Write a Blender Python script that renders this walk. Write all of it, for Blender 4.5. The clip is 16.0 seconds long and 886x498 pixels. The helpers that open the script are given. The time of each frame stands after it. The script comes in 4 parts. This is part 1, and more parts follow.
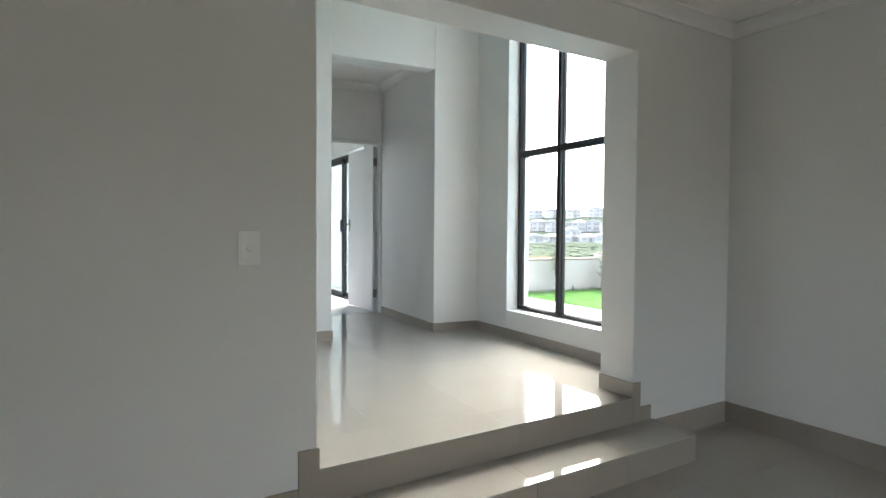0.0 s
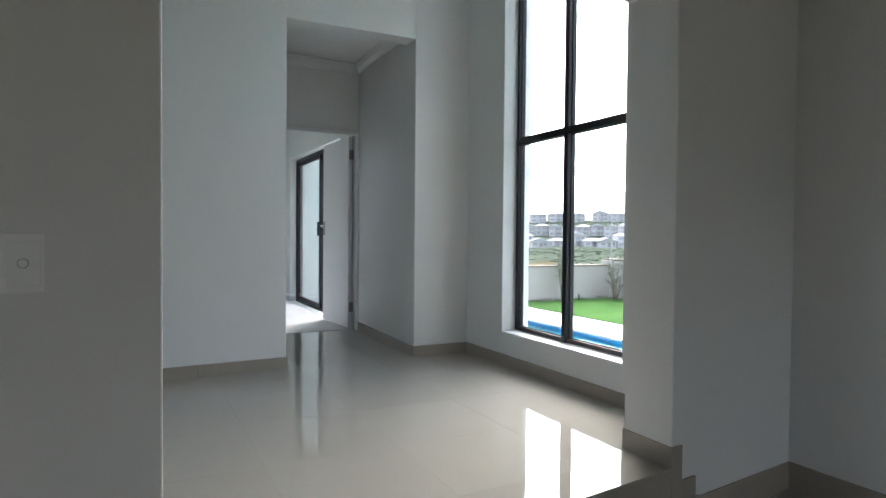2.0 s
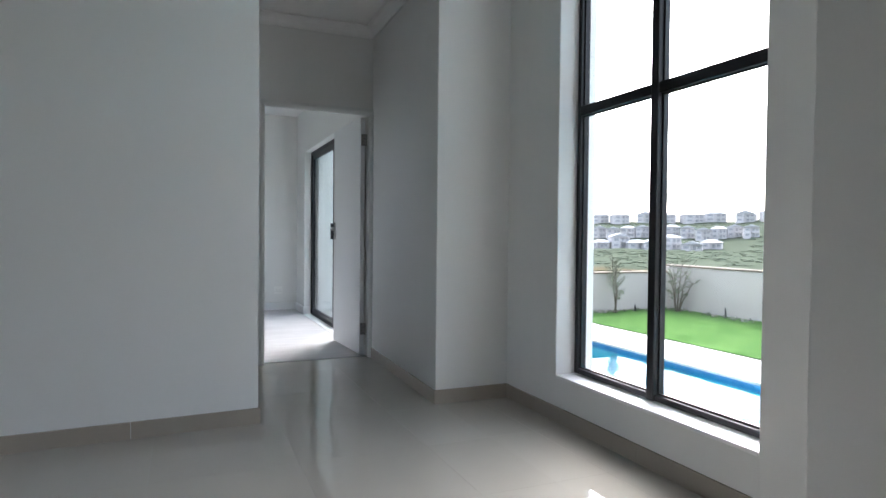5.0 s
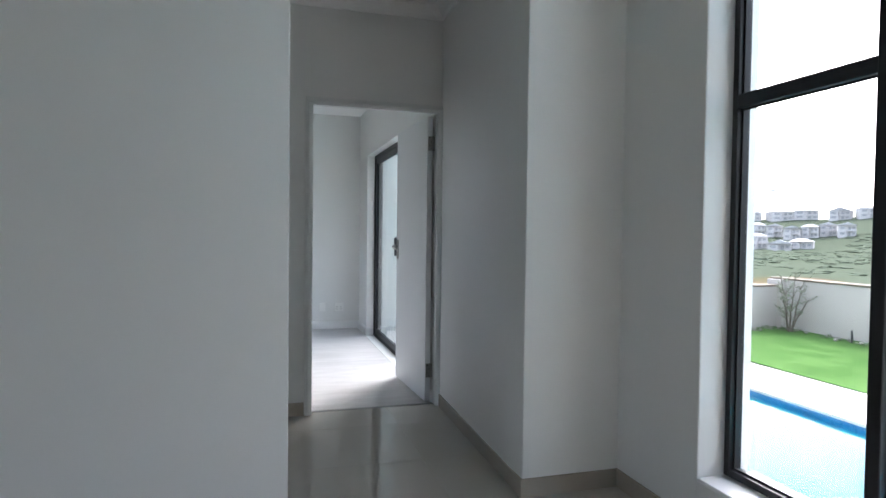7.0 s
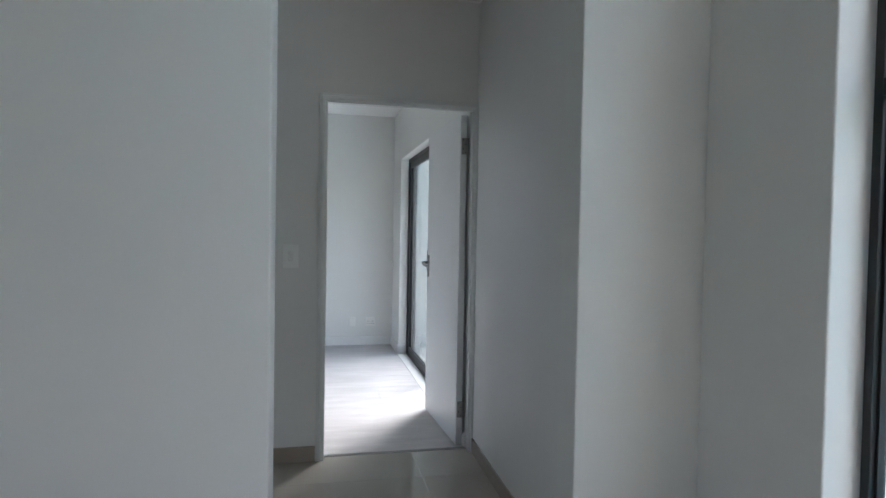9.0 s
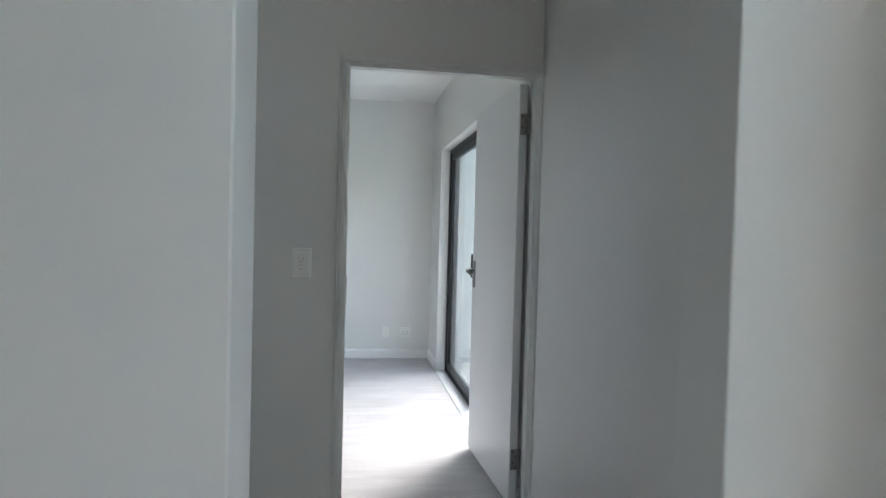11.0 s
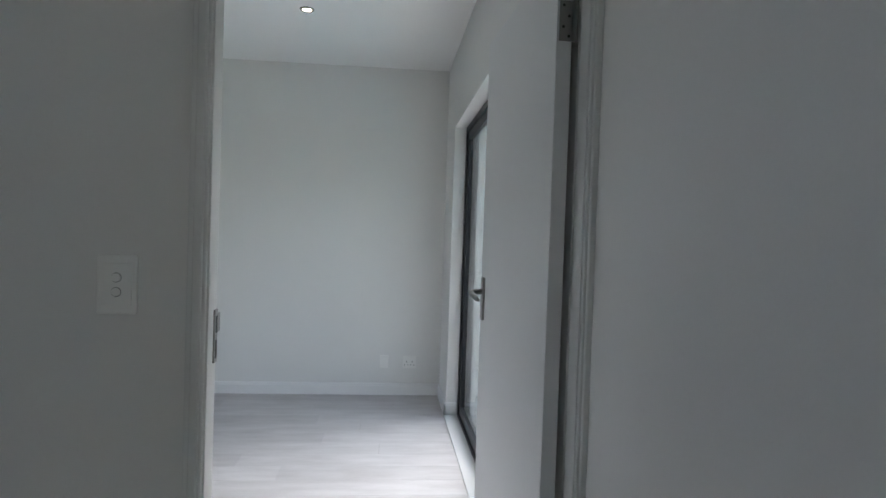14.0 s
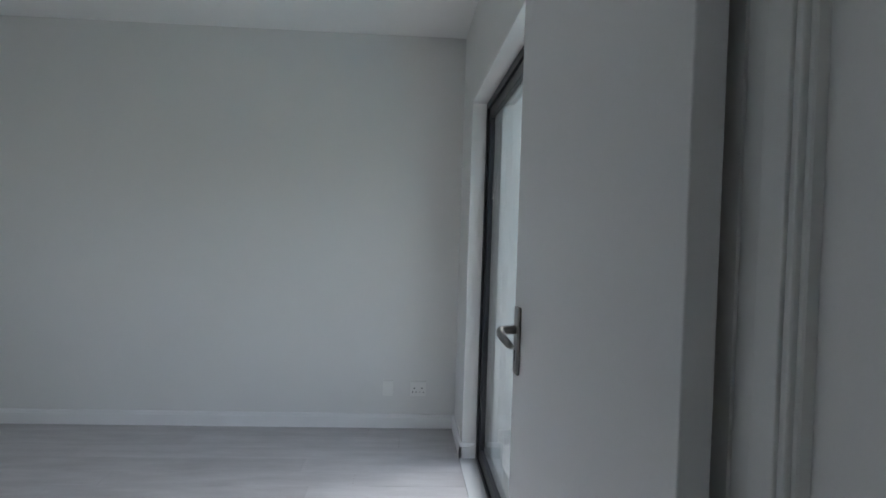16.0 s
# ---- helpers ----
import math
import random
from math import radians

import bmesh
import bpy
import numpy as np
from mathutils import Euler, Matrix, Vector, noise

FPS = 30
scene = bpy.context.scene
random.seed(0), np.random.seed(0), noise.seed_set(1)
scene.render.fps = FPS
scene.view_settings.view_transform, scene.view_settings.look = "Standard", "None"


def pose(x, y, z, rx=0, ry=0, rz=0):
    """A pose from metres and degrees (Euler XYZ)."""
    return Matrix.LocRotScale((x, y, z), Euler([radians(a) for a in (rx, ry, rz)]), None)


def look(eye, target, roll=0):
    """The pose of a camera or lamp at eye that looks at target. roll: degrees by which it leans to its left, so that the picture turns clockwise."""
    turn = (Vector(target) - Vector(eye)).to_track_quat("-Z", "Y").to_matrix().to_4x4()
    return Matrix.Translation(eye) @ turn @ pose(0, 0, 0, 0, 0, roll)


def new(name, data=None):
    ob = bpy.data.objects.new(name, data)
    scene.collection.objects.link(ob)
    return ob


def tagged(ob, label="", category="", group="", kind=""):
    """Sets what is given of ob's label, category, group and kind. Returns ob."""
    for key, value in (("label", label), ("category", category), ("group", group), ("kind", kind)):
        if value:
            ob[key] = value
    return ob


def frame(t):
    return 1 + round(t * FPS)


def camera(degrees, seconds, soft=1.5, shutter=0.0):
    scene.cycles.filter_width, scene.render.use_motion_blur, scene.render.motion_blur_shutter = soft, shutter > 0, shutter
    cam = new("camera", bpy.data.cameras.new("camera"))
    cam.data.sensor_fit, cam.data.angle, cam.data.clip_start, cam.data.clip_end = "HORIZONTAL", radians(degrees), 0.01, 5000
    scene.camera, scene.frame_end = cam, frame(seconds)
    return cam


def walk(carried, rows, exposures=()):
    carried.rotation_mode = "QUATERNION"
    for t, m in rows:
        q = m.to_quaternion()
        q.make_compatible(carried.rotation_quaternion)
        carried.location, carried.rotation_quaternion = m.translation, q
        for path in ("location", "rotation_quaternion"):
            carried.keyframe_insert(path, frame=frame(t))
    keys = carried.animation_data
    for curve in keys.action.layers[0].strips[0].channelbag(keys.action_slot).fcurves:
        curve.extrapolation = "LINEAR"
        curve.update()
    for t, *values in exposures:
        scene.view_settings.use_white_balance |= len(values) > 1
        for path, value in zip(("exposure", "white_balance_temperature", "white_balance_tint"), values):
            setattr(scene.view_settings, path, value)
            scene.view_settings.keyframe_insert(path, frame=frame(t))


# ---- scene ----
cam = camera(72.1, 16.0)
PATH = [
    (0, (0.191, -0.353, 1.021), (1.110, 1.423, 0.958), 0.4),
    (0.5, (0.358, -0.127, 1.041), (1.279, 1.647, 0.979), 0.4),
    (1, (0.505, 0.071, 1.029), (1.420, 1.848, 0.968), 0.4),
    (1.5, (0.659, 0.301, 1.042), (1.571, 2.079, 0.983), 0.4),
    (2, (0.830, 0.499, 1.015), (1.738, 2.281, 0.966), 0.5),
    (2.5, (0.976, 0.711, 0.998), (1.875, 2.497, 0.955), 0.6),
    (3, (1.080, 0.935, 1.002), (1.961, 2.729, 0.961), 0.5),
    (5.5, (1.569, 1.862, 1.062), (2.311, 3.719, 1.009), 0.6),
    (6, (1.663, 2.116, 1.101), (2.347, 3.994, 1.041), 0.6),
    (6.5, (1.730, 2.298, 1.177), (2.347, 4.200, 1.119), 0.6),
    (7, (1.747, 2.522, 1.222), (2.315, 4.438, 1.165), 0.7),
    (7.5, (1.783, 2.684, 1.311), (2.332, 4.606, 1.252), 1.0),
    (8, (1.852, 2.802, 1.342), (2.380, 4.730, 1.284), 0.9),
    (8.5, (1.935, 2.932, 1.341), (2.415, 4.872, 1.281), 1.0),
    (9, (1.974, 3.081, 1.318), (2.399, 5.034, 1.263), 1.0),
    (11.5, (2.149, 4.081, 1.323), (2.434, 6.060, 1.268), 1.8),
    (12, (2.256, 4.285, 1.310), (2.517, 6.267, 1.262), 2.1),
    (12.5, (2.339, 4.465, 1.306), (2.564, 6.451, 1.257), 2.2),
    (13, (2.349, 4.731, 1.286), (2.558, 6.720, 1.243), 1.8),
    (13.5, (2.390, 4.940, 1.260), (2.582, 6.930, 1.228), 1.9),
    (14, (2.456, 5.193, 1.297), (2.637, 7.185, 1.257), 1.9),
    (14.5, (2.509, 5.411, 1.320), (2.660, 7.405, 1.265), 2.0),
    (15, (2.518, 5.654, 1.321), (2.651, 7.649, 1.270), 2.1),
    (15.5, (2.523, 5.853, 1.318), (2.651, 7.848, 1.268), 2.0),
    (16, (2.546, 6.025, 1.314), (2.669, 8.020, 1.269), 1.8),
]
EXPOSURES = [(0, 3.42, 6250, 8), (1.0, 2.92, 6150, 8), (2.5, 2.6, 6000, 10), (5.5, 2.62, 6000, 12), (9, 2.68, 6000, 12), (11.5, 2.92, 6150, 11), (12.5, 3.05, 6150, 11), (13.5, 2.72, 6150, 12), (14.5, 2.15, 6150, 12), (16, 2.05, 6050, 12)]
walk(cam, [(t, look(eye, target, roll)) for t, eye, target, roll in PATH], EXPOSURES)

# ---------------------------------------------------------------- light
world = bpy.data.worlds.new("overcast_sky")
scene.world = world
world.use_nodes = True
wn, wl = world.node_tree.nodes, world.node_tree.links
sky = wn.new("ShaderNodeTexSky")
sky.sky_type, sky.sun_disc = "NISHITA", False
sky.sun_elevation, sky.sun_rotation = radians(40), radians(43)
sky.air_density, sky.dust_density, sky.ozone_density = 1.0, 4.0, 1.0
grey = wn.new("ShaderNodeHueSaturation")
grey.inputs["Saturation"].default_value = 0.45
wl.new(sky.outputs[0], grey.inputs["Color"])
wl.new(grey.outputs[0], wn["Background"].inputs["Color"])
wn["Background"].inputs["Strength"].default_value = 0.15

sun = new("sun", bpy.data.lights.new("sun", "SUN"))
sun.data.energy, sun.data.angle, sun.data.color = 0.5, radians(90), (1.0, 0.98, 0.95)
sun.matrix_world = look((28, 30, 36), (0, 0, 0))


# ---------------------------------------------------------------- materials
def material(name, colour, rough=0.5, metal=0.0, var=0.06, scale=3.0, fine=60.0, bump=0.05, spec=0.5, coat=0.0, per_object=0.0, stretch=(1, 1, 1), colour2=None):
    """Painted, plastered, tiled or metal surface: large stains, fine grain, slight relief."""
    m = bpy.data.materials.new(name)
    m.use_nodes = True
    n, l = m.node_tree.nodes, m.node_tree.links
    b = n["Principled BSDF"]
    mp = n.new("ShaderNodeMapping")
    mp.inputs["Scale"].default_value = stretch
    geo = n.new("ShaderNodeNewGeometry")
    l.new(geo.outputs["Position"], mp.inputs["Vector"])
    n1 = n.new("ShaderNodeTexNoise")
    n1.inputs["Scale"].default_value, n1.inputs["Detail"].default_value = scale, 5
    n2 = n.new("ShaderNodeTexNoise")
    n2.inputs["Scale"].default_value, n2.inputs["Detail"].default_value = fine, 4
    l.new(mp.outputs[0], n1.inputs["Vector"])
    l.new(mp.outputs[0], n2.inputs["Vector"])
    r1 = n.new("ShaderNodeValToRGB")
    lo = colour2 or [c * (1 - 2 * var) for c in colour]
    r1.color_ramp.elements[0].position, r1.color_ramp.elements[1].position = 0.3, 0.7
    r1.color_ramp.elements[0].color, r1.color_ramp.elements[1].color = (*lo, 1), (*colour, 1)
    l.new(n1.outputs["Fac"], r1.inputs["Fac"])
    mul = n.new("ShaderNodeMixRGB")
    mul.blend_type, mul.inputs["Fac"].default_value = "MULTIPLY", 1.0
    r2 = n.new("ShaderNodeMapRange")
    r2.inputs["To Min"].default_value, r2.inputs["To Max"].default_value = 1 - var * 1.5, 1 + var * 0.7
    l.new(n2.outputs["Fac"], r2.inputs["Value"])
    l.new(r1.outputs[0], mul.inputs["Color1"])
    l.new(r2.outputs[0], mul.inputs["Color2"])
    last = mul.outputs[0]
    if per_object:
        info = n.new("ShaderNodeObjectInfo")
        r3 = n.new("ShaderNodeMapRange")
        r3.inputs["To Min"].default_value, r3.inputs["To Max"].default_value = 1 - per_object, 1 + per_object * 0.5
        l.new(info.outputs["Random"], r3.inputs["Value"])
        m3 = n.new("ShaderNodeMixRGB")
        m3.blend_type, m3.inputs["Fac"].default_value = "MULTIPLY", 1.0
        l.new(last, m3.inputs["Color1"])
        l.new(r3.outputs[0], m3.inputs["Color2"])
        last = m3.outputs[0]
    l.new(last, b.inputs["Base Color"])
    rr = n.new("ShaderNodeMapRange")
    rr.inputs["To Min"].default_value, rr.inputs["To Max"].default_value = max(0.02, rough * 0.85), min(1.0, rough * 1.15)
    l.new(n1.outputs["Fac"], rr.inputs["Value"])
    l.new(rr.outputs[0], b.inputs["Roughness"])
    b.inputs["Metallic"].default_value = metal
    b.inputs["Specular IOR Level"].default_value = spec
    b.inputs["Coat Weight"].default_value = coat
    if bump:
        bp = n.new("ShaderNodeBump")
        bp.inputs["Strength"].default_value, bp.inputs["Distance"].default_value = bump, 0.01
        l.new(n2.outputs["Fac"], bp.inputs["Height"])
        l.new(bp.outputs[0], b.inputs["Normal"])
    return m


def glass_material(name, tint, gloss=1.0):
    m = bpy.data.materials.new(name)
    m.use_nodes = True
    n, l = m.node_tree.nodes, m.node_tree.links
    n.remove(n["Principled BSDF"])
    tr, gl, fr, mix, curve, gain = (n.new("ShaderNode" + k) for k in ("BsdfTransparent", "BsdfGlossy", "LayerWeight", "MixShader", "Math", "Math"))
    tr.inputs["Color"].default_value = (*tint, 1)
    gl.inputs["Roughness"].default_value = 0.01
    fr.inputs["Blend"].default_value = 0.5
    curve.operation, curve.inputs[1].default_value = "POWER", 4.0
    gain.operation, gain.inputs[1].default_value, gain.inputs[2].default_value = "MULTIPLY_ADD", 0.8 * gloss, 0.035 * gloss
    l.new(fr.outputs["Facing"], curve.inputs[0])
    l.new(curve.outputs[0], gain.inputs[0])
    l.new(gain.outputs[0], mix.inputs["Fac"])
    l.new(tr.outputs[0], mix.inputs[1])
    l.new(gl.outputs[0], mix.inputs[2])
    l.new(mix.outputs[0], n["Material Output"].inputs["Surface"])
    return m


WALL = material("painted_plaster", (0.73, 0.73, 0.715), rough=0.55, var=0.015, scale=1.3, fine=180, bump=0.03, spec=0.35)
CEIL = material("white_ceiling_paint", (0.86, 0.86, 0.85), rough=0.8, var=0.012, scale=1.0, fine=90, bump=0.04)
CORNICE = material("white_cornice", (0.80, 0.80, 0.79), rough=0.7, var=0.01, scale=2, fine=90, bump=0.02)
TILE = material("polished_porcelain", (0.41, 0.38, 0.335), rough=0.03, var=0.02, scale=2.5, fine=260, bump=0.0, spec=0.6, per_object=0.03)
GROUT = material("tile_grout", (0.33, 0.315, 0.285), rough=0.6, var=0.08, scale=6, fine=120, bump=0.1)
SKIRT = material("porcelain_skirting", (0.36, 0.32, 0.27), rough=0.07, var=0.03, scale=4, fine=260, bump=0.0)
PLANK = material("whitewashed_laminate", (0.58, 0.56, 0.56), colour2=(0.46, 0.44, 0.44), rough=0.42, var=0.06, scale=3.2, fine=26, bump=0.03, per_object=0.07, stretch=(1.0, 4.0, 1.0))
PLANK_GAP = material("laminate_joint", (0.24, 0.22, 0.21), rough=0.8, var=0.05)
DOORPAINT = material("white_door_enamel", (0.70, 0.71, 0.72), rough=0.42, var=0.012, scale=2, fine=120, bump=0.0)
FRAMEPAINT = material("white_frame_enamel", (0.70, 0.71, 0.70), rough=0.4, var=0.02, scale=5, fine=140, bump=0.0)
TRIMWHITE = material("white_trim_enamel", (0.78, 0.78, 0.78), rough=0.4, var=0.015, scale=4, fine=120, bump=0.02)
BRONZE = material("black_aluminium", (0.013, 0.013, 0.016), rough=0.38, metal=0.0, var=0.05, scale=6, fine=200, bump=0.02, spec=0.3)
RUBBER = material("black_gasket", (0.012, 0.012, 0.012), rough=0.7, var=0.03)
STEEL = material("brushed_steel", (0.30, 0.29, 0.28), rough=0.32, metal=1.0, var=0.05, scale=12, fine=300, bump=0.03)
PLASTIC = material("white_plastic", (0.80, 0.80, 0.78), rough=0.35, var=0.01, scale=10, fine=200, bump=0.0)
SLOT = material("dark_socket_slot", (0.02, 0.02, 0.02), rough=0.6, var=0.02)
GLASS = glass_material("clear_glass", (0.98, 0.99, 0.985))
GREENGLASS = glass_material("tinted_slider_glass", (0.91, 0.945, 0.94))
LAMPGLASS = bpy.data.materials.new("lit_lamp")
LAMPGLASS.use_nodes = True
_b = LAMPGLASS.node_tree.nodes["Principled BSDF"]
_b.inputs["Emission Color"].default_value, _b.inputs["Emission Strength"].default_value = (1.0, 0.86, 0.66, 1), 6.0
RENDER_OUT = material("exterior_plaster", (0.52, 0.485, 0.455), rough=0.85, var=0.03, scale=1.2, fine=90, bump=0.15)
RENDER_OUT2 = material("pale_exterior_plaster", (0.66, 0.67, 0.66), rough=0.85, var=0.03, scale=1.2, fine=90, bump=0.15)
COPING = material("plaster_coping", (0.46, 0.445, 0.43), rough=0.85, var=0.04, scale=2, fine=90, bump=0.1)
WALLCAP = material("brown_cement_cap", (0.24, 0.195, 0.15), rough=0.9, var=0.08, scale=3, fine=60, bump=0.2)
GRASS = material("lawn_grass", (0.105, 0.19, 0.06), colour2=(0.058, 0.125, 0.035), rough=0.85, var=0.12, scale=3.5, fine=30, bump=0.5, spec=0.0)
PAVING = material("cement_paving", (0.62, 0.60, 0.57), rough=0.8, var=0.03, scale=2.5, fine=70, bump=0.1, per_object=0.03)
# warm tone chosen to bounce light off the unseen terrace
PAVING_WARM = material("warm_bounce_paving", (0.56, 0.46, 0.34), rough=0.8, var=0.05, scale=2, fine=60, bump=0.1)
MOSAIC = material("blue_mosaic", (0.15, 0.36, 0.60), colour2=(0.07, 0.23, 0.45), rough=0.15, var=0.15, scale=40, fine=120, bump=0.0)
POOLSHELL = material("pool_marbelite", (0.09, 0.54, 0.64), rough=0.7, var=0.03, scale=2, fine=60, bump=0.1)
SOIL = material("garden_soil", (0.12, 0.09, 0.065), rough=0.95, var=0.2, scale=8, fine=60, bump=0.5)
BANK = material("dry_earth_bank", (0.17, 0.125, 0.085), colour2=(0.10, 0.10, 0.05), rough=0.95, var=0.15, scale=1.2, fine=14, bump=0.5, spec=0.0)
STONE = material("pale_garden_stone", (0.36, 0.34, 0.30), rough=0.9, var=0.12, scale=12, fine=70, bump=0.3)
# field and scrub greens are greyed, with some distant mist put into the colour
FIELD = material("scrub_field", (0.105, 0.12, 0.088), colour2=(0.08, 0.094, 0.066), rough=0.95, var=0.2, scale=0.09, fine=0.9, bump=0.0, spec=0.0)
SCRUB = material("scrub_bushes", (0.165, 0.185, 0.135), colour2=(0.115, 0.135, 0.095), rough=0.95, var=0.2, scale=0.3, fine=4, bump=0.0, spec=0.0)
BARK = material("olive_bark", (0.17, 0.14, 0.11), rough=0.9, var=0.15, scale=30, fine=150, bump=0.4)
LEAF = material("olive_leaf", (0.13, 0.165, 0.085), colour2=(0.07, 0.10, 0.045), rough=0.6, var=0.1, scale=20, fine=90, bump=0.0)
# wall, roof and window tones drawn together: hillside mist is painted into them
HOUSEWALL = material("hazed_house_plaster", (0.60, 0.57, 0.57), rough=0.9, var=0.03, scale=0.4, fine=3, bump=0.0, spec=0.1)
HOUSEROOF = material("hazed_house_roof", (0.50, 0.49, 0.50), rough=0.9, var=0.06, scale=0.5, fine=4, bump=0.0, spec=0.0)
HOUSEWIN = material("hazed_house_window", (0.38, 0.38, 0.39), rough=0.2, var=0.04, scale=1, fine=5, bump=0.0, spec=0.2)
POLE = material("galvanised_pole", (0.42, 0.42, 0.42), rough=0.55, metal=0.4, var=0.05)
WATER = bpy.data.materials.new("pool_water")
WATER.use_nodes = True
_n, _l = WATER.node_tree.nodes, WATER.node_tree.links
_n.remove(_n["Principled BSDF"])
_tr, _gl, _fr, _mx, _bp, _nz = (_n.new("ShaderNode" + k) for k in ("BsdfTransparent", "BsdfGlossy", "Fresnel", "MixShader", "Bump", "TexNoise"))
_tr.inputs["Color"].default_value = (0.62, 0.90, 0.95, 1)
_gl.inputs["Roughness"].default_value, _fr.inputs["IOR"].default_value = 0.02, 1.10
_nz.inputs["Scale"].default_value, _bp.inputs["Strength"].default_value, _bp.inputs["Distance"].default_value = 3.0, 0.05, 0.01
_l.new(_nz.outputs["Fac"], _bp.inputs["Height"])
_l.new(_bp.outputs[0], _gl.inputs["Normal"])
_l.new(_fr.outputs[0], _mx.inputs["Fac"])
_l.new(_tr.outputs[0], _mx.inputs[1])
_l.new(_gl.outputs[0], _mx.inputs[2])
_l.new(_mx.outputs[0], _n["Material Output"].inputs["Surface"])


# ---------------------------------------------------------------- mesh helpers
def add_box(bm, x0, x1, y0, y1, z0, z1, bevel=0.0, seg=2):
    r = bmesh.ops.create_cube(bm, size=1, matrix=Matrix.Translation(((x0 + x1) / 2, (y0 + y1) / 2, (z0 + z1) / 2)) @ Matrix.Diagonal((x1 - x0, y1 - y0, z1 - z0, 1)))
    if bevel:
        edges = list({e for v in r["verts"] for e in v.link_edges})
        bmesh.ops.bevel(bm, geom=edges, offset=bevel, segments=seg, affect="EDGES", profile=0.5)


def box(*args, **kw):
    bm = bmesh.new()
    add_box(bm, *args, **kw)
    return bm


def prism(points, z0, z1, bevel=0.0):
    """An upright solid on a footprint, given counter-clockwise."""
    bm = bmesh.new()
    lo = [bm.verts.new((x, y, z0)) for x, y in points]
    hi = [bm.verts.new((x, y, z1)) for x, y in points]
    bm.faces.new(lo[::-1])
    bm.faces.new(hi)
    k = len(points)
    for i in range(k):
        bm.faces.new((lo[i], lo[(i + 1) % k], hi[(i + 1) % k], hi[i]))
    if bevel:
        bmesh.ops.bevel(bm, geom=list(bm.edges), offset=bevel, segments=2, affect="EDGES", profile=0.5)
    return bm


def sweep(profile, a, b, side):
    """A moulding: a profile of (out, z) run from a to b on the floor plan; side is the unit way out of the wall."""
    bm = bmesh.new()
    ends = []
    for p in (a, b):
        ends.append([bm.verts.new((p[0] + side[0] * o, p[1] + side[1] * o, z)) for o, z in profile])
    k = len(profile)
    for i in range(k):
        bm.faces.new((ends[0][i], ends[0][(i + 1) % k], ends[1][(i + 1) % k], ends[1][i]))
    bm.faces.new(ends[0][::-1])
    bm.faces.new(ends[1])
    bmesh.ops.recalc_face_normals(bm, faces=bm.faces)
    return bm


def add_tube(bm, points, radii, sides=8):
    rings = []
    for i, p in enumerate(points):
        p = Vector(p)
        d = (Vector(points[min(i + 1, len(points) - 1)]) - Vector(points[max(i - 1, 0)])).normalized()
        q = d.to_track_quat("Z", "Y")
        rings.append([bm.verts.new(p + q @ Vector((radii[i] * math.cos(2 * math.pi * s / sides), radii[i] * math.sin(2 * math.pi * s / sides), 0))) for s in range(sides)])
    for r0, r1 in zip(rings, rings[1:]):
        for s in range(sides):
            bm.faces.new((r0[s], r0[(s + 1) % sides], r1[(s + 1) % sides], r1[s]))
    bm.faces.new(rings[0][::-1])
    bm.faces.new(rings[-1])


def add_disc(bm, centre, axis, radius, depth, sides=20):
    q = Vector(axis).to_track_quat("Z", "Y").to_matrix().to_4x4()
    bmesh.ops.create_cone(bm, cap_ends=True, segments=sides, radius1=radius, radius2=radius, depth=depth, matrix=Matrix.Translation(centre) @ q)


def mesh_of(name, bm, mat, smooth=False):
    me = bpy.data.meshes.new(name)
    bm.to_mesh(me)
    bm.free()
    me.materials.append(mat)
    if smooth:
        for p in me.polygons:
            p.use_smooth = True
    return me


def part(name, bm, mat, parent, label="", smooth=False):
    ob = new(name, mesh_of(name, bm, mat, smooth))
    ob.parent = parent
    return tagged(ob, label) if label else ob


def structure(name, bm, mat, label, category):
    return tagged(new(name, mesh_of(name, bm, mat)), label, category, kind="structure")


def thing(name, label, category, group="", at=None, kind=""):
    ob = tagged(new(name), label, category, group, kind)
    if at is not None:
        ob.matrix_basis = at
    return ob


# ---------------------------------------------------------------- plan
LOW = -0.31            # floor of the sunken room
STEP = LOW / 2
HALL_C, COR_C, BED_C, LOW_C = 3.45, 2.76, 2.64, 2.43
WX = 3.40              # hall window wall, inside
GX = 3.535             # its glass
OX = 3.65              # outside face
HY = 5.08              # front face of the passage wall
DY = 6.60              # face of the bedroom door wall
CXR, CXR2, CXL = 2.90, 2.94, 1.53  # passage walls
PX = 1.85              # end of the passage wall
BY, BX = 10.14, 2.912  # bedroom back and window walls


def front(x, off=0.0):
    """The front of the wall above the steps, which stands slightly askew."""
    return 2.16 + 0.115 * (x - 0.9) + off


JL, JR = 0.895, 2.925    # jambs of the wide opening
THICK = 0.29
HEAD = 2.105
RX = 3.91              # sunken room's side wall

# ---------------------------------------------------------------- walls
structure("wall_step_left", prism([(-3.2, front(-3.2)), (JL, front(JL)), (JL, front(JL, THICK)), (-3.2, front(-3.2, THICK))], LOW, HALL_C, 0.006), WALL, "plain grey painted plaster wall beside the steps", "wall")
structure("wall_step_right", prism([(JR, front(JR)), (RX + 0.25, front(RX + 0.25)), (RX + 0.25, front(RX + 0.25, THICK)), (JR, front(JR, THICK))], LOW, HALL_C, 0.006), WALL, "plain grey painted plaster wall beyond the steps", "wall")
structure("wall_step_header", prism([(JL - 0.004, front(JL, 0.003)), (JR + 0.004, front(JR, 0.003)), (JR + 0.004, front(JR, THICK - 0.003)), (JL - 0.004, front(JL, THICK - 0.003))], HEAD, HALL_C - 0.004, 0.005), WALL, "plastered lintel over the wide stepped opening", "wall")
